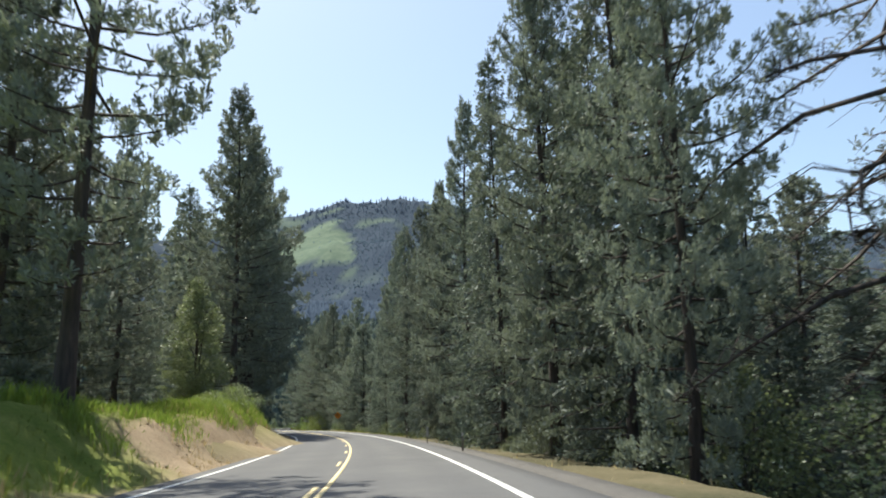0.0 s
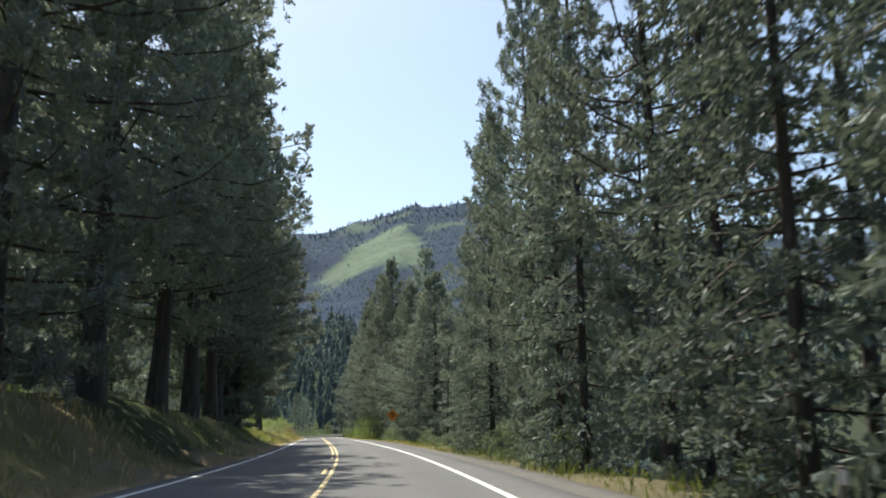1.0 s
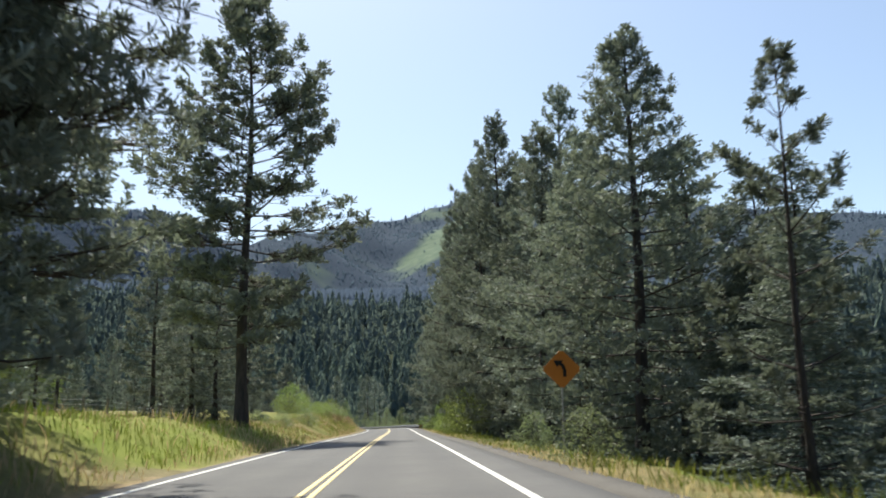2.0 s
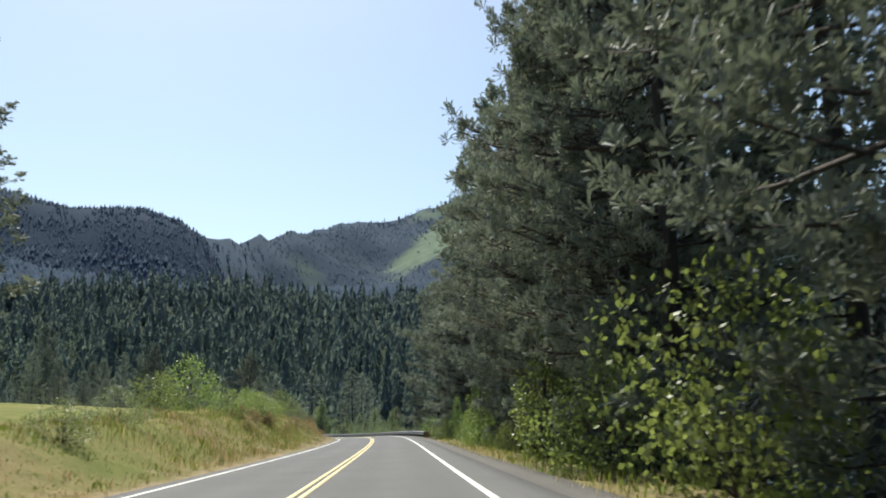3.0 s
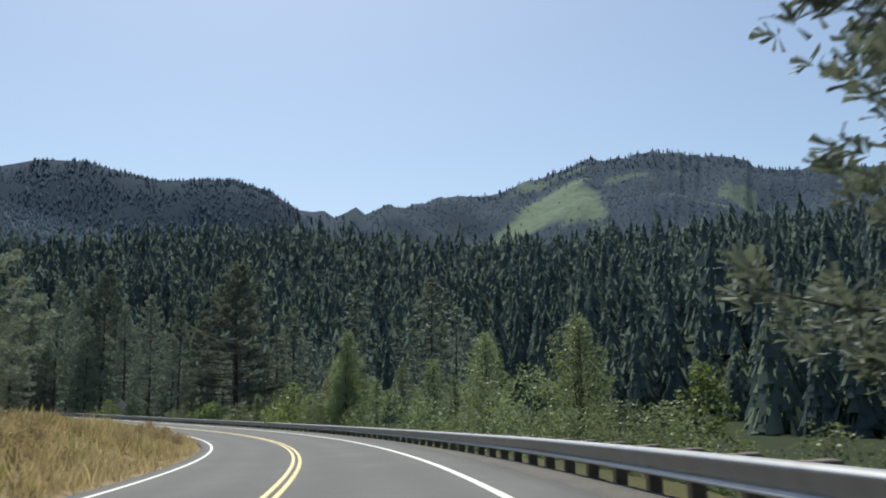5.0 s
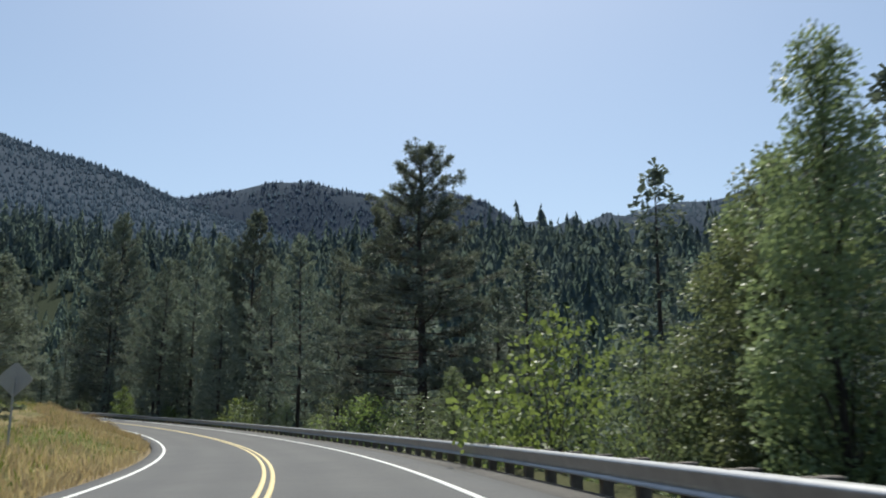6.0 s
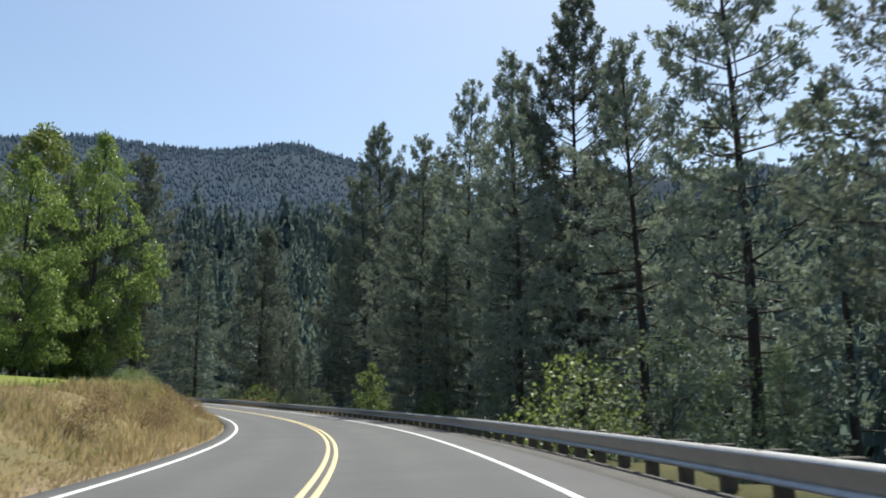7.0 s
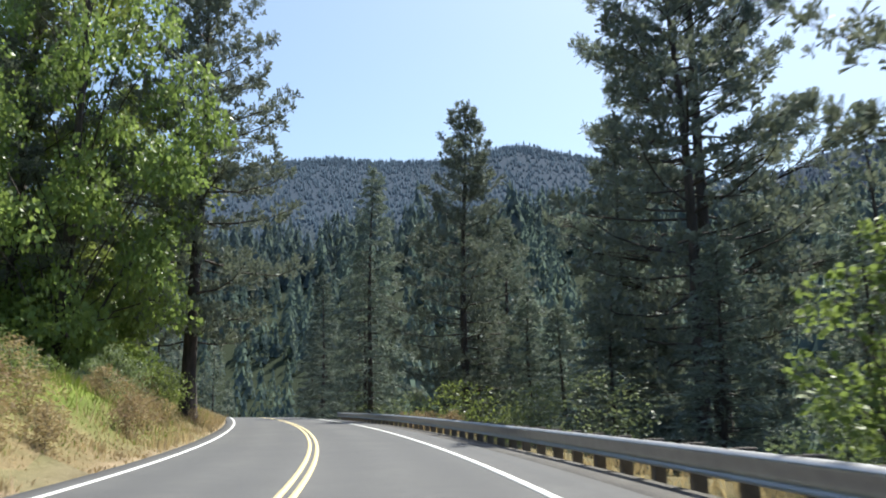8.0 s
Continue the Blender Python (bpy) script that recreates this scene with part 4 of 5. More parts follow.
bushes = [("bush", 239.5, 5.2, 3.1, 0.95), ("bush", 156.8, -9.3, 2.9, 0.9), ("bush", 174.9, -6.4, 2.2, 0.95), ("bush", 186, -9.8, 3.0, 0.9), ("bush", 171, -7.8, 1.5, 1.0), ("bush", 148, -8.5, 1.6, 1.2), ("shrub", 34, -4.4, 1.0, 1.3), ("shrub", 38.5, -4.5, 1.1, 1.3),
          ("shrub", 88.8, 3.9, 1.0, 1.0), ("shrub", 96, 4.2, 1.0, 1.0), ("shrub", 58.5, 4.1, 0.9, 1.0), ("shrub", 117.5, -6.0, 0.9, 1.5), ("shrub", 122, -5.4, 0.9, 1.4), ("shrub", 128, -4.7, 0.8, 1.5), ("shrub", 133, -5.4, 0.9, 1.4),
          ]
bushes += [("sapling", 305.6, 6.3, 3.7, 1.25), ("bush", 216.6, 6.2, 1.7, 1.1), ("shrub", 218.5, 7.6, 2.2, 1.1), ("bush", 220.5, 9.0, 2.6, 1.1), ("shrub", 215.2, 5.8, 1.3, 1.1), ("bush", 223, 11, 3.0, 1.2), ("shrub", 227, 13, 3.2, 1.3), ("shrub", 13.6, 6.6, 2.3, 1.0), ("shrub", 16.6, 7.8, 2.9, 1.0), ("shrub", 12.2, 7.9, 2.2, 1.1), ("shrub", 18.4, 6.2, 1.8, 1.0), ("bush", 204.5, 5.1, 1.2, 1.1), ("shrub", 202.6, 5.0, 1.1, 1.1), ("bush", 208.6, 5.3, 1.4, 1.1), ("shrub", 200.8, 5.2, 1.2, 1.1), ("bush", 206.5, 6.4, 2.6, 0.9), ("sapling", 208.4, 7.2, 3.2, 1.0), ("bush", 203.8, 7.4, 2.2, 1.0), ("bush", 210.6, 8.2, 3.0, 1.0), ("sapling", 205.0, 8.8, 3.6, 1.0), ("bush", 201.5, 6.2, 1.6, 1.1), ("bush", 213, 9.6, 2.6, 1.1), ("bush", 199.5, 8.0, 2.0, 1.1), ("bush", 163.5, -7.4, 1.5, 1.1), ("bush", 168.5, -6.8, 1.3, 1.1), ("shrub", 172.6, -5.0, 1.0, 1.2), ("shrub", 170.3, -5.3, 1.2, 1.2), ("shrub", 175.6, -5.1, 0.9, 1.2), ("bush", 178, -7.0, 1.5, 1.0), ("bush", 147, -5.4, 1.1, 1.3), ("bush", 150.5, -5.0, 1.2, 1.3), ("shrub", 153.5, -5.2, 1.1, 1.2), ("bush", 121.5, 4.6, 2.6, 0.8), ("bush", 126, 4.4, 2.0, 0.9), ("bush", 160, -6.2, 1.3, 1.3), ("bush", 166, -7, 1.5, 1.3), ("bush", 147.2, 4.4, 1.4, 0.9), ("bush", 141.8, 4.9, 1.0, 0.8), ("bush", 154.5, 5.0, 1.7, 0.8), ("bush", 159.6, 5.4, 0.8, 0.9), ("sapling", 158.0, 5.9, 2.6, 0.9), ("sapling", 156.4, 5.2, 2.2, 0.9), ("sapling", 168.6, 4.9, 1.6, 1.0), ("sapling", 164.8, 4.3, 1.1, 0.9), ("sapling", 162, 4.9, 2.7, 0.72), ("bush", 158.4, 5.6, 1.5, 0.8), ("sapling", 156.9, 5.3, 2.6, 0.9), ("sapling", 134.2, 4.9, 3.6, 1.0), ("sapling", 151.2, 5.0, 3.2, 0.9), ("shrub", 318, -4.6, 1.2, 1.2), ("bush", 323, -4.2, 1.4, 1.1), ("bush", 328, -4.4, 1.3, 1.2)]
for i in range(7):
    bushes.append((rr.choice(["bush", "shrub", "bush"]), 145 + i * 2.3 + rr.uniform(-0.7, 0.7), 4.9 + rr.uniform(-0.2, 0.5), rr.uniform(0.6, 1.0), 0.8))
for i in range(12):
    bushes.append(("bush", 27 + i * 1.15 + rr.uniform(-0.4, 0.4), -4.4 - rr.uniform(0, 1.3), rr.uniform(0.5, 0.85), 1.2))
for i in range(14):
    bushes.append((rr.choice(["bush", "shrub"]), 300 + i * 2.2 + rr.uniform(-0.8, 0.8), -4.9 - rr.uniform(0, 1.4), rr.uniform(0.5, 1.0), 1.2))
for i in range(34):
    bushes.append((rr.choice(["bush", "shrub", "shrub"]), 172 + i * 5.6 + rr.uniform(-2, 2), 5.0 + rr.uniform(-0.2, 1.6), rr.uniform(1.1, 2.4), rr.uniform(0.9, 1.3)))
for i in range(14):
    bushes.append(("shrub", 20 + i * 4.6 + rr.uniform(-1.5, 1.5), 4.3 + rr.uniform(0, 0.5), rr.uniform(0.5, 1.0), 1.2))
for i, (kind, s_, d_, h_, g_) in enumerate(bushes):
    if kind == "bush" and d_ > 0 and 198 < s_ < 226:
        kind = "shrub"
    plant(kind, i % 3, s_, d_, h_, "shrub", "slender sapling with bright yellow-green leaves" if kind == "sapling" else "leafy green shrub with sunlit leaves" if kind == "bush" else "low roadside shrub with small glossy leaves", "shrub", "roadside shrubs", g_)

weeds = [(rr.uniform(298, 326), -rr.uniform(3.3, 5.0), rr.uniform(0.45, 0.9)) for i in range(30)]
weeds += [(rr.uniform(262, 298), -rr.uniform(3.3, 4.8), rr.uniform(0.4, 0.75)) for i in range(22)]
weeds += [(rr.uniform(198, 232), -rr.uniform(3.2, 4.6), rr.uniform(0.35, 0.7)) for i in range(20)]
weeds += [(rr.uniform(142, 186), -rr.uniform(3.4, 5.6), rr.uniform(0.4, 0.8)) for i in range(24)]
weeds += [(rr.uniform(318, 332), rr.uniform(3.9, 4.6), rr.uniform(0.5, 0.8)) for i in range(10)]
for i, (s_, d_, h_) in enumerate(weeds):
    plant("weed", i % 3, s_, d_, h_, "weed_clump", "dry brown weed clump with thin upright stalks", "weed", "dry weeds", 1.3)

# ---- guardrail ----
RAIL_D, RAIL_UP = 3.3, 0.225
rail = tagged(new("guardrail"), "long galvanised steel guardrail on timber posts along the bend", "guardrail")
PROFILE = [(0.020, -0.108), (0.058, -0.104), (0.062, -0.094), (0.030, -0.074), (0.018, -0.060), (0.022, -0.020), (0.036, 0.020), (0.050, 0.056), (0.054, 0.068), (0.046, 0.082), (0.014, 0.1), (-0.045, 0.106)]


def beam(s0, s1):
    ss = np.linspace(s0, s1, 7)
    outer = [np.stack(at(ss, RAIL_D - 0.02 - o, RAIL_UP + z), -1) for o, z in PROFILE]
    inner = [np.stack(at(ss, RAIL_D - 0.015 - o, RAIL_UP + z), -1) for o, z in reversed(PROFILE)]
    ring = np.stack(outer + inner, 1)
    n, m = ring.shape[:2]
    f = [(i * m + j, i * m + (j + 1) % m, (i + 1) * m + (j + 1) % m, (i + 1) * m + j) for i in range(n - 1) for j in range(m)]
    return fast_mesh("beam", ring.reshape(-1, 3), f, STEEL, False)


for k in range(37):
    s0 = 167.2 + 4.75 * k
    part("beam", beam(s0, s0 + 4.77), rail)
post_me = box(0.12, 0.12, 0.95, 0.008, POSTWOOD, "post", -0.5)
block_me = box(0.09, 0.12, 0.22, 0.006, POSTWOOD, "spacer_block", -0.11)
k = 0
while 167.5 + 0.95 * k < 342.5:
    s_ = 167.5 + 0.95 * k
    k += 1
    x_, y_, z_ = at(s_, RAIL_D + 0.17)
    part("post", post_me, rail, Matrix.LocRotScale((x_, y_, z_ - 0.11), Euler((0, 0, along(s_))), None))
    x_, y_, z_ = at(s_, RAIL_D + 0.05)
    part("spacer_block", block_me, rail, Matrix.LocRotScale((x_, y_, z_ + RAIL_UP), Euler((0, 0, along(s_))), None))


# ---- signs and markers ----
def diamond(name, s_, d_, up, size, face, label, facing, arrow):
    x_, y_, z_ = at(s_, d_)
    z_ = land(np.array([x_]), np.array([y_]))[0][0]
    top = at(s_, d_)[2] + up
    ob = tagged(new(name), label, "road sign")
    ob.matrix_basis = Matrix.LocRotScale((x_, y_, z_), Euler((0, 0, along(s_) + facing)), None)
    hgt = top - z_
    part("post", box(0.035, 0.035, hgt + size * 0.5, 0.004, SIGNBACK, "sign_post", -0.2), ob)
    bm = bmesh.new()
    bmesh.ops.create_cube(bm, size=1, matrix=Matrix.Translation((0, -0.04, hgt)) @ Matrix.Rotation(radians(45), 4, "Y") @ Matrix.Diagonal((size, 0.012, size, 1)))
    vert = [e for e in bm.edges if abs(e.verts[0].co.y - e.verts[1].co.y) > 0.008]
    bmesh.ops.bevel(bm, geom=vert, offset=size * 0.07, segments=3, affect="EDGES")
    me = bpy.data.meshes.new("panel")
    bm.to_mesh(me)
    bm.free()
    me.materials.append(face)
    panel = part("panel", me, ob)
    if arrow:
        # a bent arrow that turns to the left
        pts = [(0.10, -0.27), (0.10, -0.05), (0.05, 0.10), (-0.06, 0.20)]
        bm = bmesh.new()
        rows_ = []
        for i, (px, pz) in enumerate(pts):
            q, r = pts[max(0, i - 1)], pts[min(3, i + 1)]
            tx, tz = r[0] - q[0], r[1] - q[1]
            ln = math.hypot(tx, tz)
            nx_, nz_ = -tz / ln * 0.06, tx / ln * 0.06
            rows_.append([bm.verts.new(((px + k_ * nx_) * size, -0.056, hgt + (pz + k_ * nz_) * size)) for k_ in (1, -1)])
        for a_, b_ in zip(rows_, rows_[1:]):
            bm.faces.new((a_[0], b_[0], b_[1], a_[1]))
        tri_ = [bm.verts.new((px * size, -0.056, hgt + pz * size)) for px, pz in ((-0.29, 0.30), (-0.17, 0.07), (0.05, 0.30))]
        bm.faces.new(tri_)
        bmesh.ops.solidify(bm, geom=bm.faces[:], thickness=0.004)
        me = bpy.data.meshes.new("arrow")
        bm.to_mesh(me)
        bm.free()
        me.materials.append(BLACK)
        part("arrow", me, panel, None, "black curved arrow")
    return ob


diamond("warning_sign", 91.2, 4.0, 1.56, 0.54, ORANGE, "amber diamond warning sign with a black curved arrow", 0.0, True)
diamond("road_sign", 241.3, -4.5, 1.6, 0.46, SIGNBACK, "diamond road sign seen from its bare grey back", math.pi, False)
marker_me = box(0.05, 0.03, 0.62, 0.006, POSTWOOD, "marker_post", -0.1)
for s_, d_ in ((22.0, 2.95), (42.0, 3.2), (167.6, 3.72)):
    ob = tagged(new("marker_post"), "thin dark delineator post beside the road", "marker post", "delineators")
    x_, y_, z_ = at(s_, d_)
    ob.matrix_basis = Matrix.LocRotScale((x_, y_, z_ - 0.08), Euler((0, 0, along(s_))), None)
    part("post", marker_me, ob)
    if s_ < 100:
        part("reflector", box(0.045, 0.006, 0.08, 0.002, REFLECT, "reflector", 0), ob, Matrix.Translation((0, -0.02, 0.42)))
ob = tagged(new("mile_marker"), "narrow grey mile marker with faint pale bars on a post", "road sign")
x_, y_, z_ = at(31.8, 2.95)
ob.matrix_basis = Matrix.LocRotScale((x_, y_, z_ - 0.08), Euler((0, 0, along(31.8))), None)
part("post", box(0.04, 0.03, 0.6, 0.004, POSTWOOD, "marker_post", -0.1), ob)
plate = part("plate", box(0.10, 0.008, 0.34, 0.01, SIGNBACK, "plate", 0), ob, Matrix.Translation((0, -0.022, 0.28)))
for i in range(3):
    part("bar", box(0.05, 0.003, 0.05, 0, REFLECT, "bar", 0), plate, Matrix.Translation((0, -0.006, 0.06 + 0.09 * i)))
# striped end panel of the guardrail
ob = tagged(new("object_marker"), "black and amber striped hazard panel at the guardrail's end", "road sign")
x_, y_, z_ = at(166.9, RAIL_D + 0.13)
ob.matrix_basis = Matrix.LocRotScale((x_, y_, z_ - 0.13), Euler((0, 0, along(167))), None)
part("post", box(0.05, 0.05, 0.5, 0.004, POSTWOOD, "marker_post", -0.1), ob, Matrix.Translation((0, 0.04, 0)))
panel = part("panel", box(0.30, 0.02, 0.36, 0.004, DULLAMBER, "panel", 0), ob, Matrix.Translation((0.02, 0, 0.12)))
for i in range(4):
    bm = bmesh.new()
    vs = [bm.verts.new(v) for v in ((-0.14, -0.013, 0.02 + 0.085 * i), (0.14, -0.013, max(0.005, -0.05 + 0.085 * i)), (0.14, -0.013, max(0.01, -0.01 + 0.085 * i)), (-0.14, -0.013, min(0.35, 0.06 + 0.085 * i)))]
    bm.faces.new(vs)
    bmesh.ops.solidify(bm, geom=bm.faces[:], thickness=0.003)
    me = bpy.data.meshes.new("stripe")
    bm.to_mesh(me)
    bm.free()
    me.materials.append(BLACK)
    part("stripe", me, panel)


# ---- fences on the meadow ----
def fence(places, label, wires=(0.28, 0.45, 0.6)):
    ob = tagged(new("fence"), label, "fence")
    me = box(0.07, 0.07, 0.95, 0.006, POSTWOOD, "post", -0.25)
    ends = []
    for s_, d_ in places:
        x_, y_, _ = at(s_, d_)
        z_ = land(np.array([x_]), np.array([y_]))[0][0]
        part("post", me, ob, Matrix.LocRotScale((x_, y_, z_), Euler((0.03 * math.sin(s_), 0.03 * math.cos(s_), 0)), None))
        ends.append(np.array([x_, y_, z_]))
    for a_, b_ in zip(ends, ends[1:]):
        for w in wires:
            v, f = tube([a_ + [0, 0, w], (a_ + b_) / 2 + [0, 0, w - 0.015], b_ + [0, 0, w]], [0.006] * 3, 4)
            part("wire", fast_mesh("wire", v, f, STEEL), ob)


fence([(96 + 2.6 * i, -9.2 - 0.1 * i) for i in range(14)], "old wire fence with dark timber posts on the meadow")
fence([(246 + 2.4 * i, -7.0 - 0.35 * i) for i in range(7)], "timber post fence under the dark tree")
fence([(309 + 2.4 * i, -6.2) for i in range(5)], "weathered fence posts above the grassy bank")


# ---- picnic table under the pines ----
def picnic_table(s_, d_):
    ob_ = tagged(new("picnic_table"), "dark weathered timber picnic table under the pines", "table")
    x0, y0, _ = at(s_, d_)
    z0 = land(np.array([x0]), np.array([y0]))[0][0]
    ob_.matrix_basis = Matrix.LocRotScale((x0, y0, z0), Euler((0, 0, along(s_) + 0.3)), None)
    for i in range(5):
        part("table_board", box(1.25, 0.088, 0.03, 0.004, POSTWOOD, "board"), ob_, Matrix.Translation((0, -0.19 + 0.095 * i, 0.45)))
    for y1 in (-0.42, -0.33, 0.33, 0.42):
        part("bench_board", box(1.25, 0.08, 0.028, 0.004, POSTWOOD, "board"), ob_, Matrix.Translation((0, y1, 0.26)))
    for x1 in (-0.45, 0.45):
        part("crossbar", box(0.05, 0.92, 0.06, 0.004, POSTWOOD, "crossbar"), ob_, Matrix.Translation((x1, 0, 0.2)))
        for q in (-1, 1):
            part("leg", box(0.05, 0.05, 0.52, 0.004, POSTWOOD, "leg"), ob_, Matrix.LocRotScale((x1 + 0.05, 0.30 * q, -0.03), Euler((0.45 * q, 0, 0)), None))


picnic_table(80, -12.5)

# ---- grass ----
def grass(name, label, s0, s1, d0, d1, n, tall, mat, seed, want):
    rng = np.random.default_rng(seed)
    s, d = rng.uniform(s0, s1, n), rng.uniform(d0, d1, n)
    x, y, _ = at(s, d)
    z, _, _, r, b = land(x, y)
    cg_, cq_, cd_, _ = covers(s, d, r, b, x, y, z)
    keep = rng.uniform(0, 1, n) < want(cg_, cq_, cd_)
    x, y, z = x[keep], y[keep], z[keep]
    n = len(x)
    clump = 0.7 + 0.5 * wobble(x, y, 0.9, 31) + 0.3 * wobble(x, y, 3.0, 32)
    h = tall * np.clip(clump, 0.25, 1.4) * rng.uniform(0.6, 1.2, n)
    a = rng.uniform(0, 6.28, n)
    lean = rng.normal(0, 0.28, (n, 2)) * h[:, None]
    w = rng.uniform(0.006, 0.015, n)
    foot = np.stack([x, y, z - 0.03], -1)
    side_ = np.stack([np.cos(a) * w, np.sin(a) * w, 0 * a], -1)
    mid = foot + np.stack([lean[:, 0] * 0.4, lean[:, 1] * 0.4, h * 0.6], -1)
    tip = foot + np.stack([lean[:, 0], lean[:, 1], h], -1)
    v = np.stack([foot, mid + side_, tip, mid - side_], 1).reshape(-1, 3)
    shade_of = np.clip(0.5 + 0.45 * wobble(x, y, 1.6, 33) + 0.3 * wobble(x, y, 0.4, 34) + rng.normal(0, 0.12, n), 0, 1)
    me = fast_mesh(name, v, np.arange(n * 4).reshape(-1, 4), mat, False, np.repeat(shade_of, 4))
    return tagged(new(name, me), label, "grass", kind="stuff")


grass("dry_grass", "tall dry tan grass on the roadside bank", 4, 345, -6.6, -2.7, 66000, 0.36, DRYGRASS, 1, lambda g, q, e: q * (1 - e) * 0.95)
grass("dry_grass", "tall dry tan grass on the roadside bank", 235, 345, -6.4, -2.6, 44000, 0.36, DRYGRASS, 8, lambda g, q, e: np.clip(q, 0.12, 1))
grass("dry_grass", "tall dry tan grass on the roadside bank", 198, 300, -5.6, -2.6, 36000, 0.34, DRYGRASS, 5, lambda g, q, e: np.clip(q, 0.12, 1))
grass("green_grass", "green weeds among the dry grass of the bank", 120, 345, -6.2, -3.0, 44000, 0.30, GREENGRASS, 6, lambda g, q, e: g * 0.75)
grass("green_grass", "lush green grass on the roadside bank", -4, 345, -7.5, -2.8, 60000, 0.30, GREENGRASS, 2, lambda g, q, e: g * (1 - 0.6 * q) * (1 - e))
grass("green_grass", "bright green grass along the top of the cut bank", 14, 46, -7.0, -3.5, 26000, 0.44, GREENGRASS, 9, lambda g, q, e: 1 - 0.9 * e)
grass("dry_grass", "sparse dry tufts on the bare cut bank", 15, 44, -4.2, -2.7, 3000, 0.20, DRYGRASS, 10, lambda g, q, e: 0.5 + 0 * q)
grass("verge_grass", "sparse dry grass on the gravel verge", 10, 72, 3.3, 4.8, 1800, 0.14, DRYGRASS, 3, lambda g, q, e: 0.1 + 0.75 * q)
grass("verge_grass", "dry grass on the gravel verge", 72, 166, 3.1, 4.7, 6500, 0.18, DRYGRASS, 14, lambda g, q, e: 0.05 + 0.75 * q)
grass("verge_grass", "thin dry grass behind the guardrail posts", 285, 345, 3.5, 5.2, 7000, 0.3, DRYGRASS, 13, lambda g, q, e: 0.6 + 0 * q)
grass("verge_weeds", "green weeds on the road's verge", 40, 166, 3.3, 5.5, 10500, 0.26, GREENGRASS, 4, lambda g, q, e: 0.5 + 0 * q)


def rubble(name, label, s0, s1, d0, d1, n, big, mat, seed):
    """Loose clods and stones, eight-cornered and uneven."""
    rng = np.random.default_rng(seed)
    x, y, _ = at(rng.uniform(s0, s1, n), rng.uniform(d0, d1, n))
    z = land(x, y)[0]
    size = big * rng.uniform(0.25, 1.0, n) ** 2.2
    cube = np.array([(a, b_, c_) for a in (-1, 1) for b_ in (-1, 1) for c_ in (-1, 1)]) * 0.7
    v = cube[None] * rng.uniform(0.6, 1.15, (n, 8, 3)) * size[:, None, None] * [1, 1, 0.7] + np.stack([x, y, z], -1)[:, None]
    quad = np.array([(0, 1, 3, 2), (4, 6, 7, 5), (0, 4, 5, 1), (2, 3, 7, 6), (0, 2, 6, 4), (1, 5, 7, 3)])
    f = (quad[None] + np.arange(n)[:, None, None] * 8).reshape(-1, 4)
    return tagged(new(name, fast_mesh(name, v.reshape(-1, 3), f, mat)), label, "rubble", kind="stuff")


rubble("bank_clods", "crumbled dirt clods on the cut bank", 15, 42, -4.0, -2.7, 900, 0.05, CLOD, 1)
rubble("verge_stones", "loose gravel stones on the road's verge", 0, 345, 2.8, 3.6, 1500, 0.03, GRAVEL, 2)


# ---- woods on the far slopes ----
def bough_woods(name, label, n, r0, r1, b0, b1, tall, boughs, mat, seed, where, big=1.0):
    """Conifers made of many small hanging boughs."""
    rng = np.random.default_rng(seed)
    b = radians(1) * rng.uniform(b0, b1, n)
    r = np.sqrt(r0 ** 2 + (r1 ** 2 - r0 ** 2) * rng.uniform(0, 1, n))
    x, y = HUB[0] - np.sin(b) * r, HUB[1] + np.cos(b) * r
    z, s, d, rr_, bb = land(x, y, False)
    keep = where(s, d, rr_, bb)
    x, y, z = x[keep], y[keep], z[keep]
    n = len(x)
    h = np.repeat(tall * rng.uniform(0.6, 1.2, n) * np.where(rng.uniform(0, 1, n) < 0.1, 1.3, 1), boughs)
    foot = np.repeat(np.stack([x, y, z], -1), boughs, 0)
    m = len(h)
    u = rng.uniform(0, 1, m) ** 1.35
    a = rng.uniform(0, 6.28, m)
    rad = h * np.repeat(rng.uniform(0.15, 0.22, n), boughs) * (1 - u) ** 0.85 * rng.uniform(0.25, 1.0, m) ** 0.6
    out = np.stack([np.cos(a), np.sin(a), 0 * a], -1)
    side_ = np.stack([-np.sin(a), np.cos(a), 0 * a], -1)
    c = foot + out * rad[:, None]
    c[:, 2] += h * (0.04 + 0.94 * u)
    size = (big * h * (0.085 - 0.045 * u) * rng.uniform(0.6, 1.3, m))[:, None]
    tip = c - out * size * 0.35 + np.stack([0 * a, 0 * a, size[:, 0] * rng.uniform(0.9, 1.7, m)], -1)
    low = c + out * size * 0.45 - np.stack([0 * a, 0 * a, size[:, 0] * rng.uniform(0.5, 1.0, m)], -1)
    v = np.stack([tip, low + side_ * size * 0.55, low - side_ * size * 0.55], 1).reshape(-1, 3)
    return tagged(new(name, fast_mesh(name, v, np.arange(m * 3).reshape(-1, 3), mat, False, np.repeat(rng.uniform(0, 1, n), boughs * 3))), label, "forest", kind="stuff")


def lie(x, y):
    """Height of the ground sheet at places on it."""
    i, j = np.clip(np.searchsorted(GX, x) - 1, 0, nx - 2), np.clip(np.searchsorted(GY, y) - 1, 0, ny - 2)
    u, v, g = (x - GX[i]) / (GX[i + 1] - GX[i]), (y - GY[j]) / (GY[j + 1] - GY[j]), gz.reshape(ny, nx)
    return (g[j, i] * (1 - u) + g[j, i + 1] * u) * (1 - v) + (g[j + 1, i] * (1 - u) + g[j + 1, i + 1] * u) * v


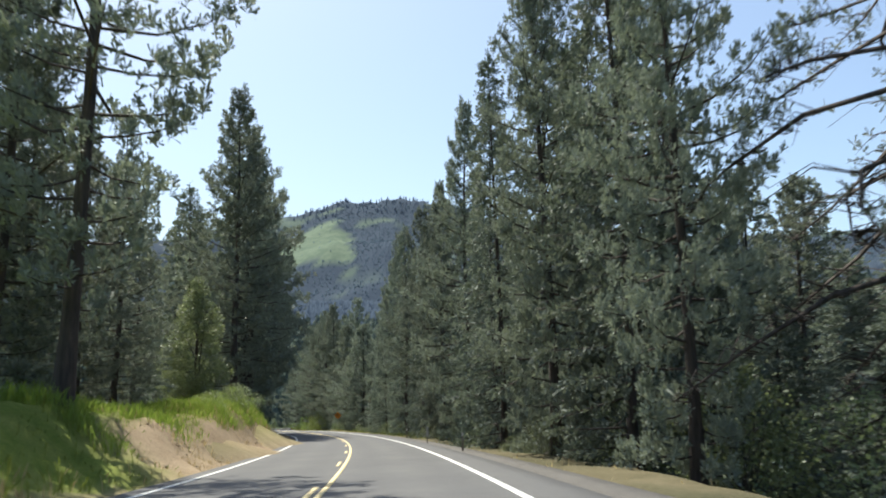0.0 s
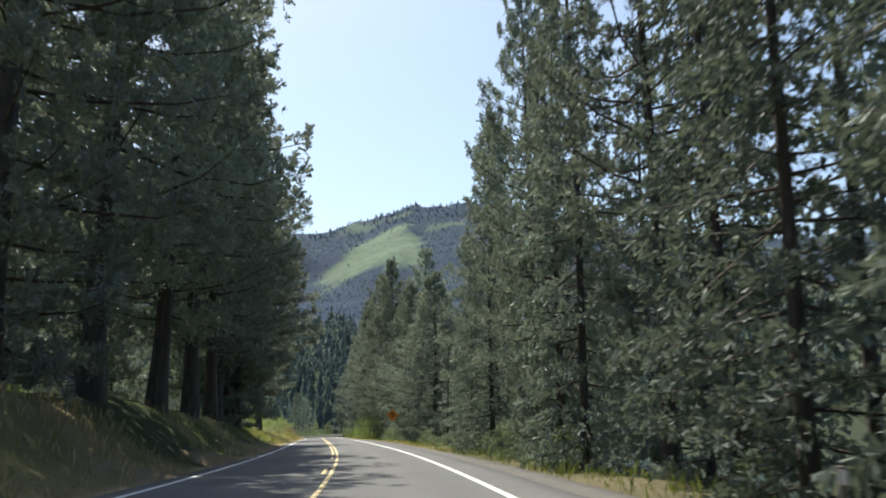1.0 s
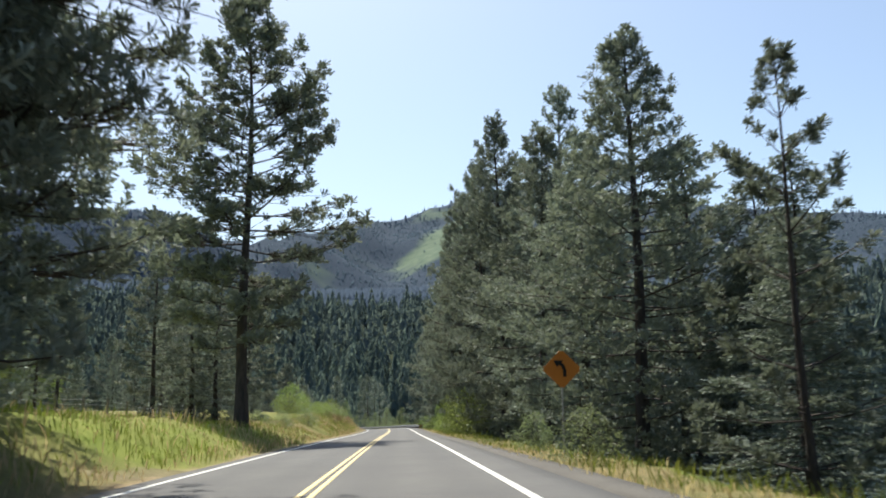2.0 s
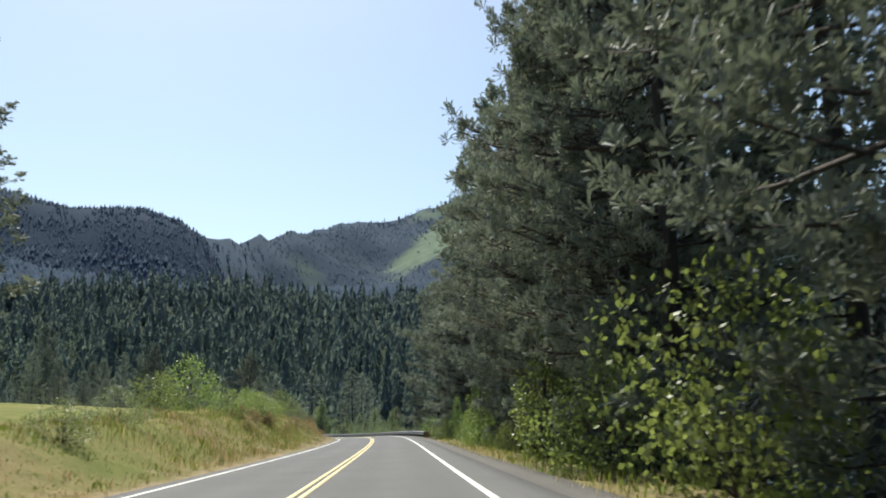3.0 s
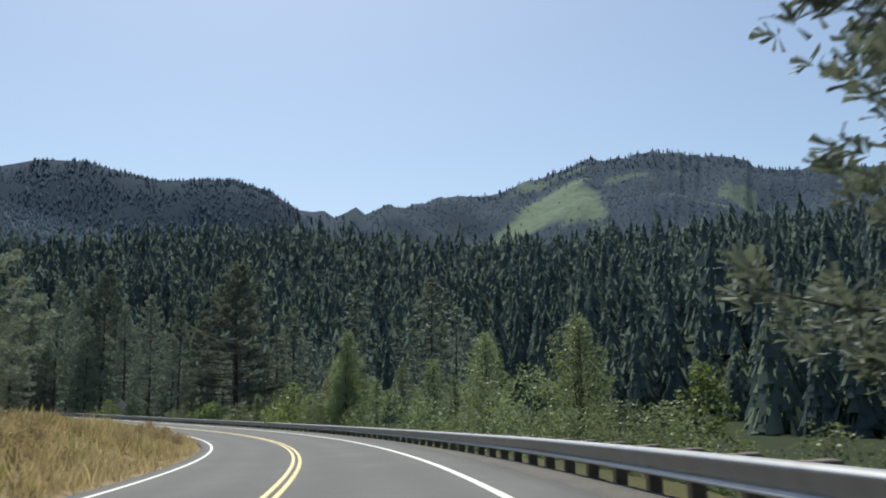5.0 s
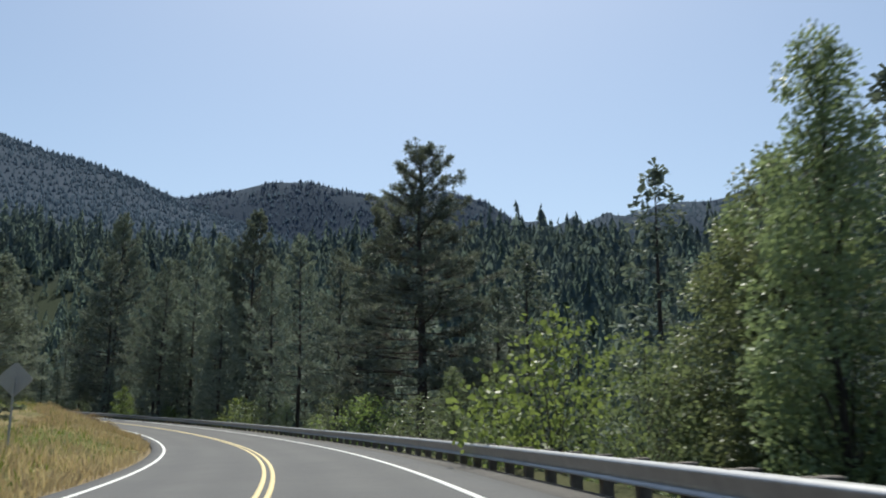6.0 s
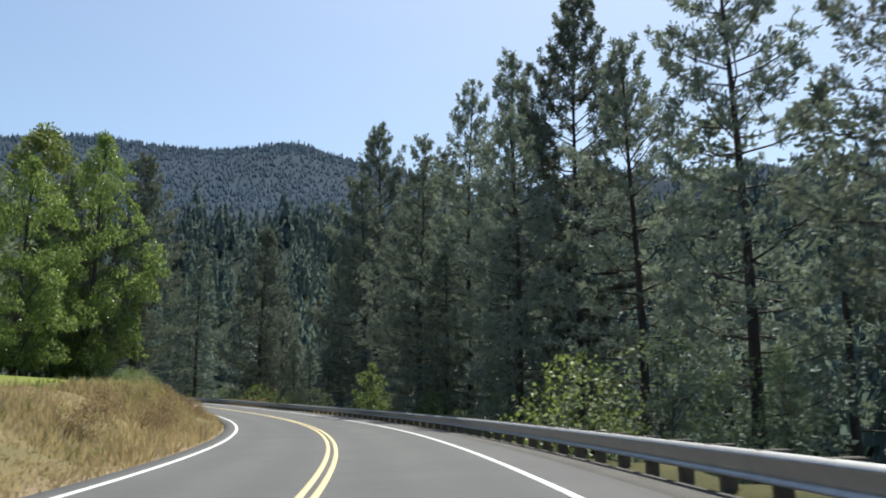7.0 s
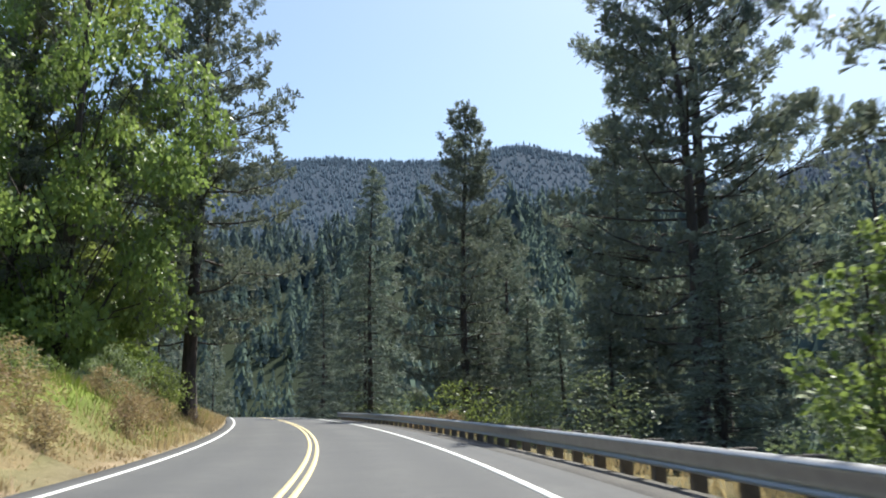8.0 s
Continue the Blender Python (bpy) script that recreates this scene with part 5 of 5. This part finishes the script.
def far_woods(name, label, n, r0, r1, b0, b1, tall, tiers, sides, mat, seed, power=1.0, span=(64, 1e9), plump=1.0):
    rng = np.random.default_rng(seed)
    b = radians(1) * rng.uniform(b0, b1, n)
    r = np.sqrt(r0 ** 2 + (r1 ** 2 - r0 ** 2) * rng.uniform(0, 1, n) ** power)
    x, y = HUB[0] - np.sin(b) * r, HUB[1] + np.cos(b) * r
    z, s, d, rr_, bb = land(x, y, False)
    cut = covers(s, d, rr_, bb, x, y, z)[3]
    keep = (np.abs(d) > span[0]) & (np.abs(d) <= span[1]) & (rng.uniform(0, 1, n) > np.where(cut > 0.9, 0.965, cut)) & (rr_ > np.interp(bb, BEAR, FOOT) - 14)
    x, y, z = x[keep], y[keep], z[keep]
    n = len(x)
    h = tall * rng.uniform(0.6, 1.25, n) * np.where(rng.uniform(0, 1, n) < 0.06, 1.25, 1)
    wide_ = h * rng.uniform(0.17, 0.28, n) * plump
    z = lie(x, y) - 0.12 * h if r0 > 300 else z
    turn = rng.uniform(0, 6.28, n)
    vs, fs, base = [], [], 0
    own = rng.uniform(0, 1, n)
    for t in range(tiers):
        u0, u1 = 0.06 + 0.86 * t / tiers, min(1.0, 0.06 + 0.86 * (t + 1) / tiers + 0.22) if t < tiers - 1 else 1.0
        rad = wide_ * (1 - 0.75 * (t / tiers) ** 1.25)
        ring = []
        for k_ in range(sides):
            a = turn + t * 0.7 + k_ / sides * 2 * np.pi
            q = rad * rng.uniform(0.65, 1.3, n)
            ring.append(np.stack([x + np.cos(a) * q, y + np.sin(a) * q, z + h * u0 * rng.uniform(0.8, 1.15, n)], -1))
        ring.append(np.stack([x, y, z + h * u1], -1))
        v = np.stack(ring, 1)
        m = sides + 1
        i = np.arange(n)[:, None] * m + base
        for k_ in range(sides):
            fs.append(np.concatenate([i + k_, i + (k_ + 1) % sides, i + sides], 1))
        vs.append(v.reshape(-1, 3))
        base += n * m
    return tagged(new(name, fast_mesh(name, np.concatenate(vs), np.concatenate(fs), mat, True, np.tile(np.repeat(own, sides + 1), tiers))), label, "forest", kind="stuff")


bough_woods("hillside_woods", "dense dark conifer forest on the slope across the river", 7500, 105, 345, -75, 120, 11.5, 62, NEARHAZEWOODS, 1,
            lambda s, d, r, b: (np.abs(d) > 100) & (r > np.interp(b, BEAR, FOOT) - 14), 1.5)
bough_woods("riverside_woods", "first rows of the dark conifer forest across the river", 7000, 60, 345, -75, 120, 11.5, 210, NEARHAZEWOODS, 11,
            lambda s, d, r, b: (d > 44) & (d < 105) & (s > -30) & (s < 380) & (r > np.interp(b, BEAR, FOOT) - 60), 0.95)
bough_woods("valley_woods", "dark conifers crowding the valley floor beyond the bend", 5200, 20, 330, -40, 120, 10.5, 80, NEARHAZEWOODS, 7,
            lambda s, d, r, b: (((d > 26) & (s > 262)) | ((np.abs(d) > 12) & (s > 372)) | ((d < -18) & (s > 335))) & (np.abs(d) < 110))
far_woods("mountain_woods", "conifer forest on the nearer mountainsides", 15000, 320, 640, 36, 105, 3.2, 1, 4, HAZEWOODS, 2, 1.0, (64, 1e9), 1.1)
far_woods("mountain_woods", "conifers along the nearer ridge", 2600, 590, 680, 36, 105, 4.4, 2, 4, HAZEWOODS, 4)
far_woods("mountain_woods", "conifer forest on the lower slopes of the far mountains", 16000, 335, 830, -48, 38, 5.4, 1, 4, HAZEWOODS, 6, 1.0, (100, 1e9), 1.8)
far_woods("distant_woods", "conifer forest in haze-tinted colour on the distant slopes", 48000, 800, 1960, -48, 75, 4.4, 1, 3, HAZEWOODS, 3, 1.0, (64, 1e9), 1.8)
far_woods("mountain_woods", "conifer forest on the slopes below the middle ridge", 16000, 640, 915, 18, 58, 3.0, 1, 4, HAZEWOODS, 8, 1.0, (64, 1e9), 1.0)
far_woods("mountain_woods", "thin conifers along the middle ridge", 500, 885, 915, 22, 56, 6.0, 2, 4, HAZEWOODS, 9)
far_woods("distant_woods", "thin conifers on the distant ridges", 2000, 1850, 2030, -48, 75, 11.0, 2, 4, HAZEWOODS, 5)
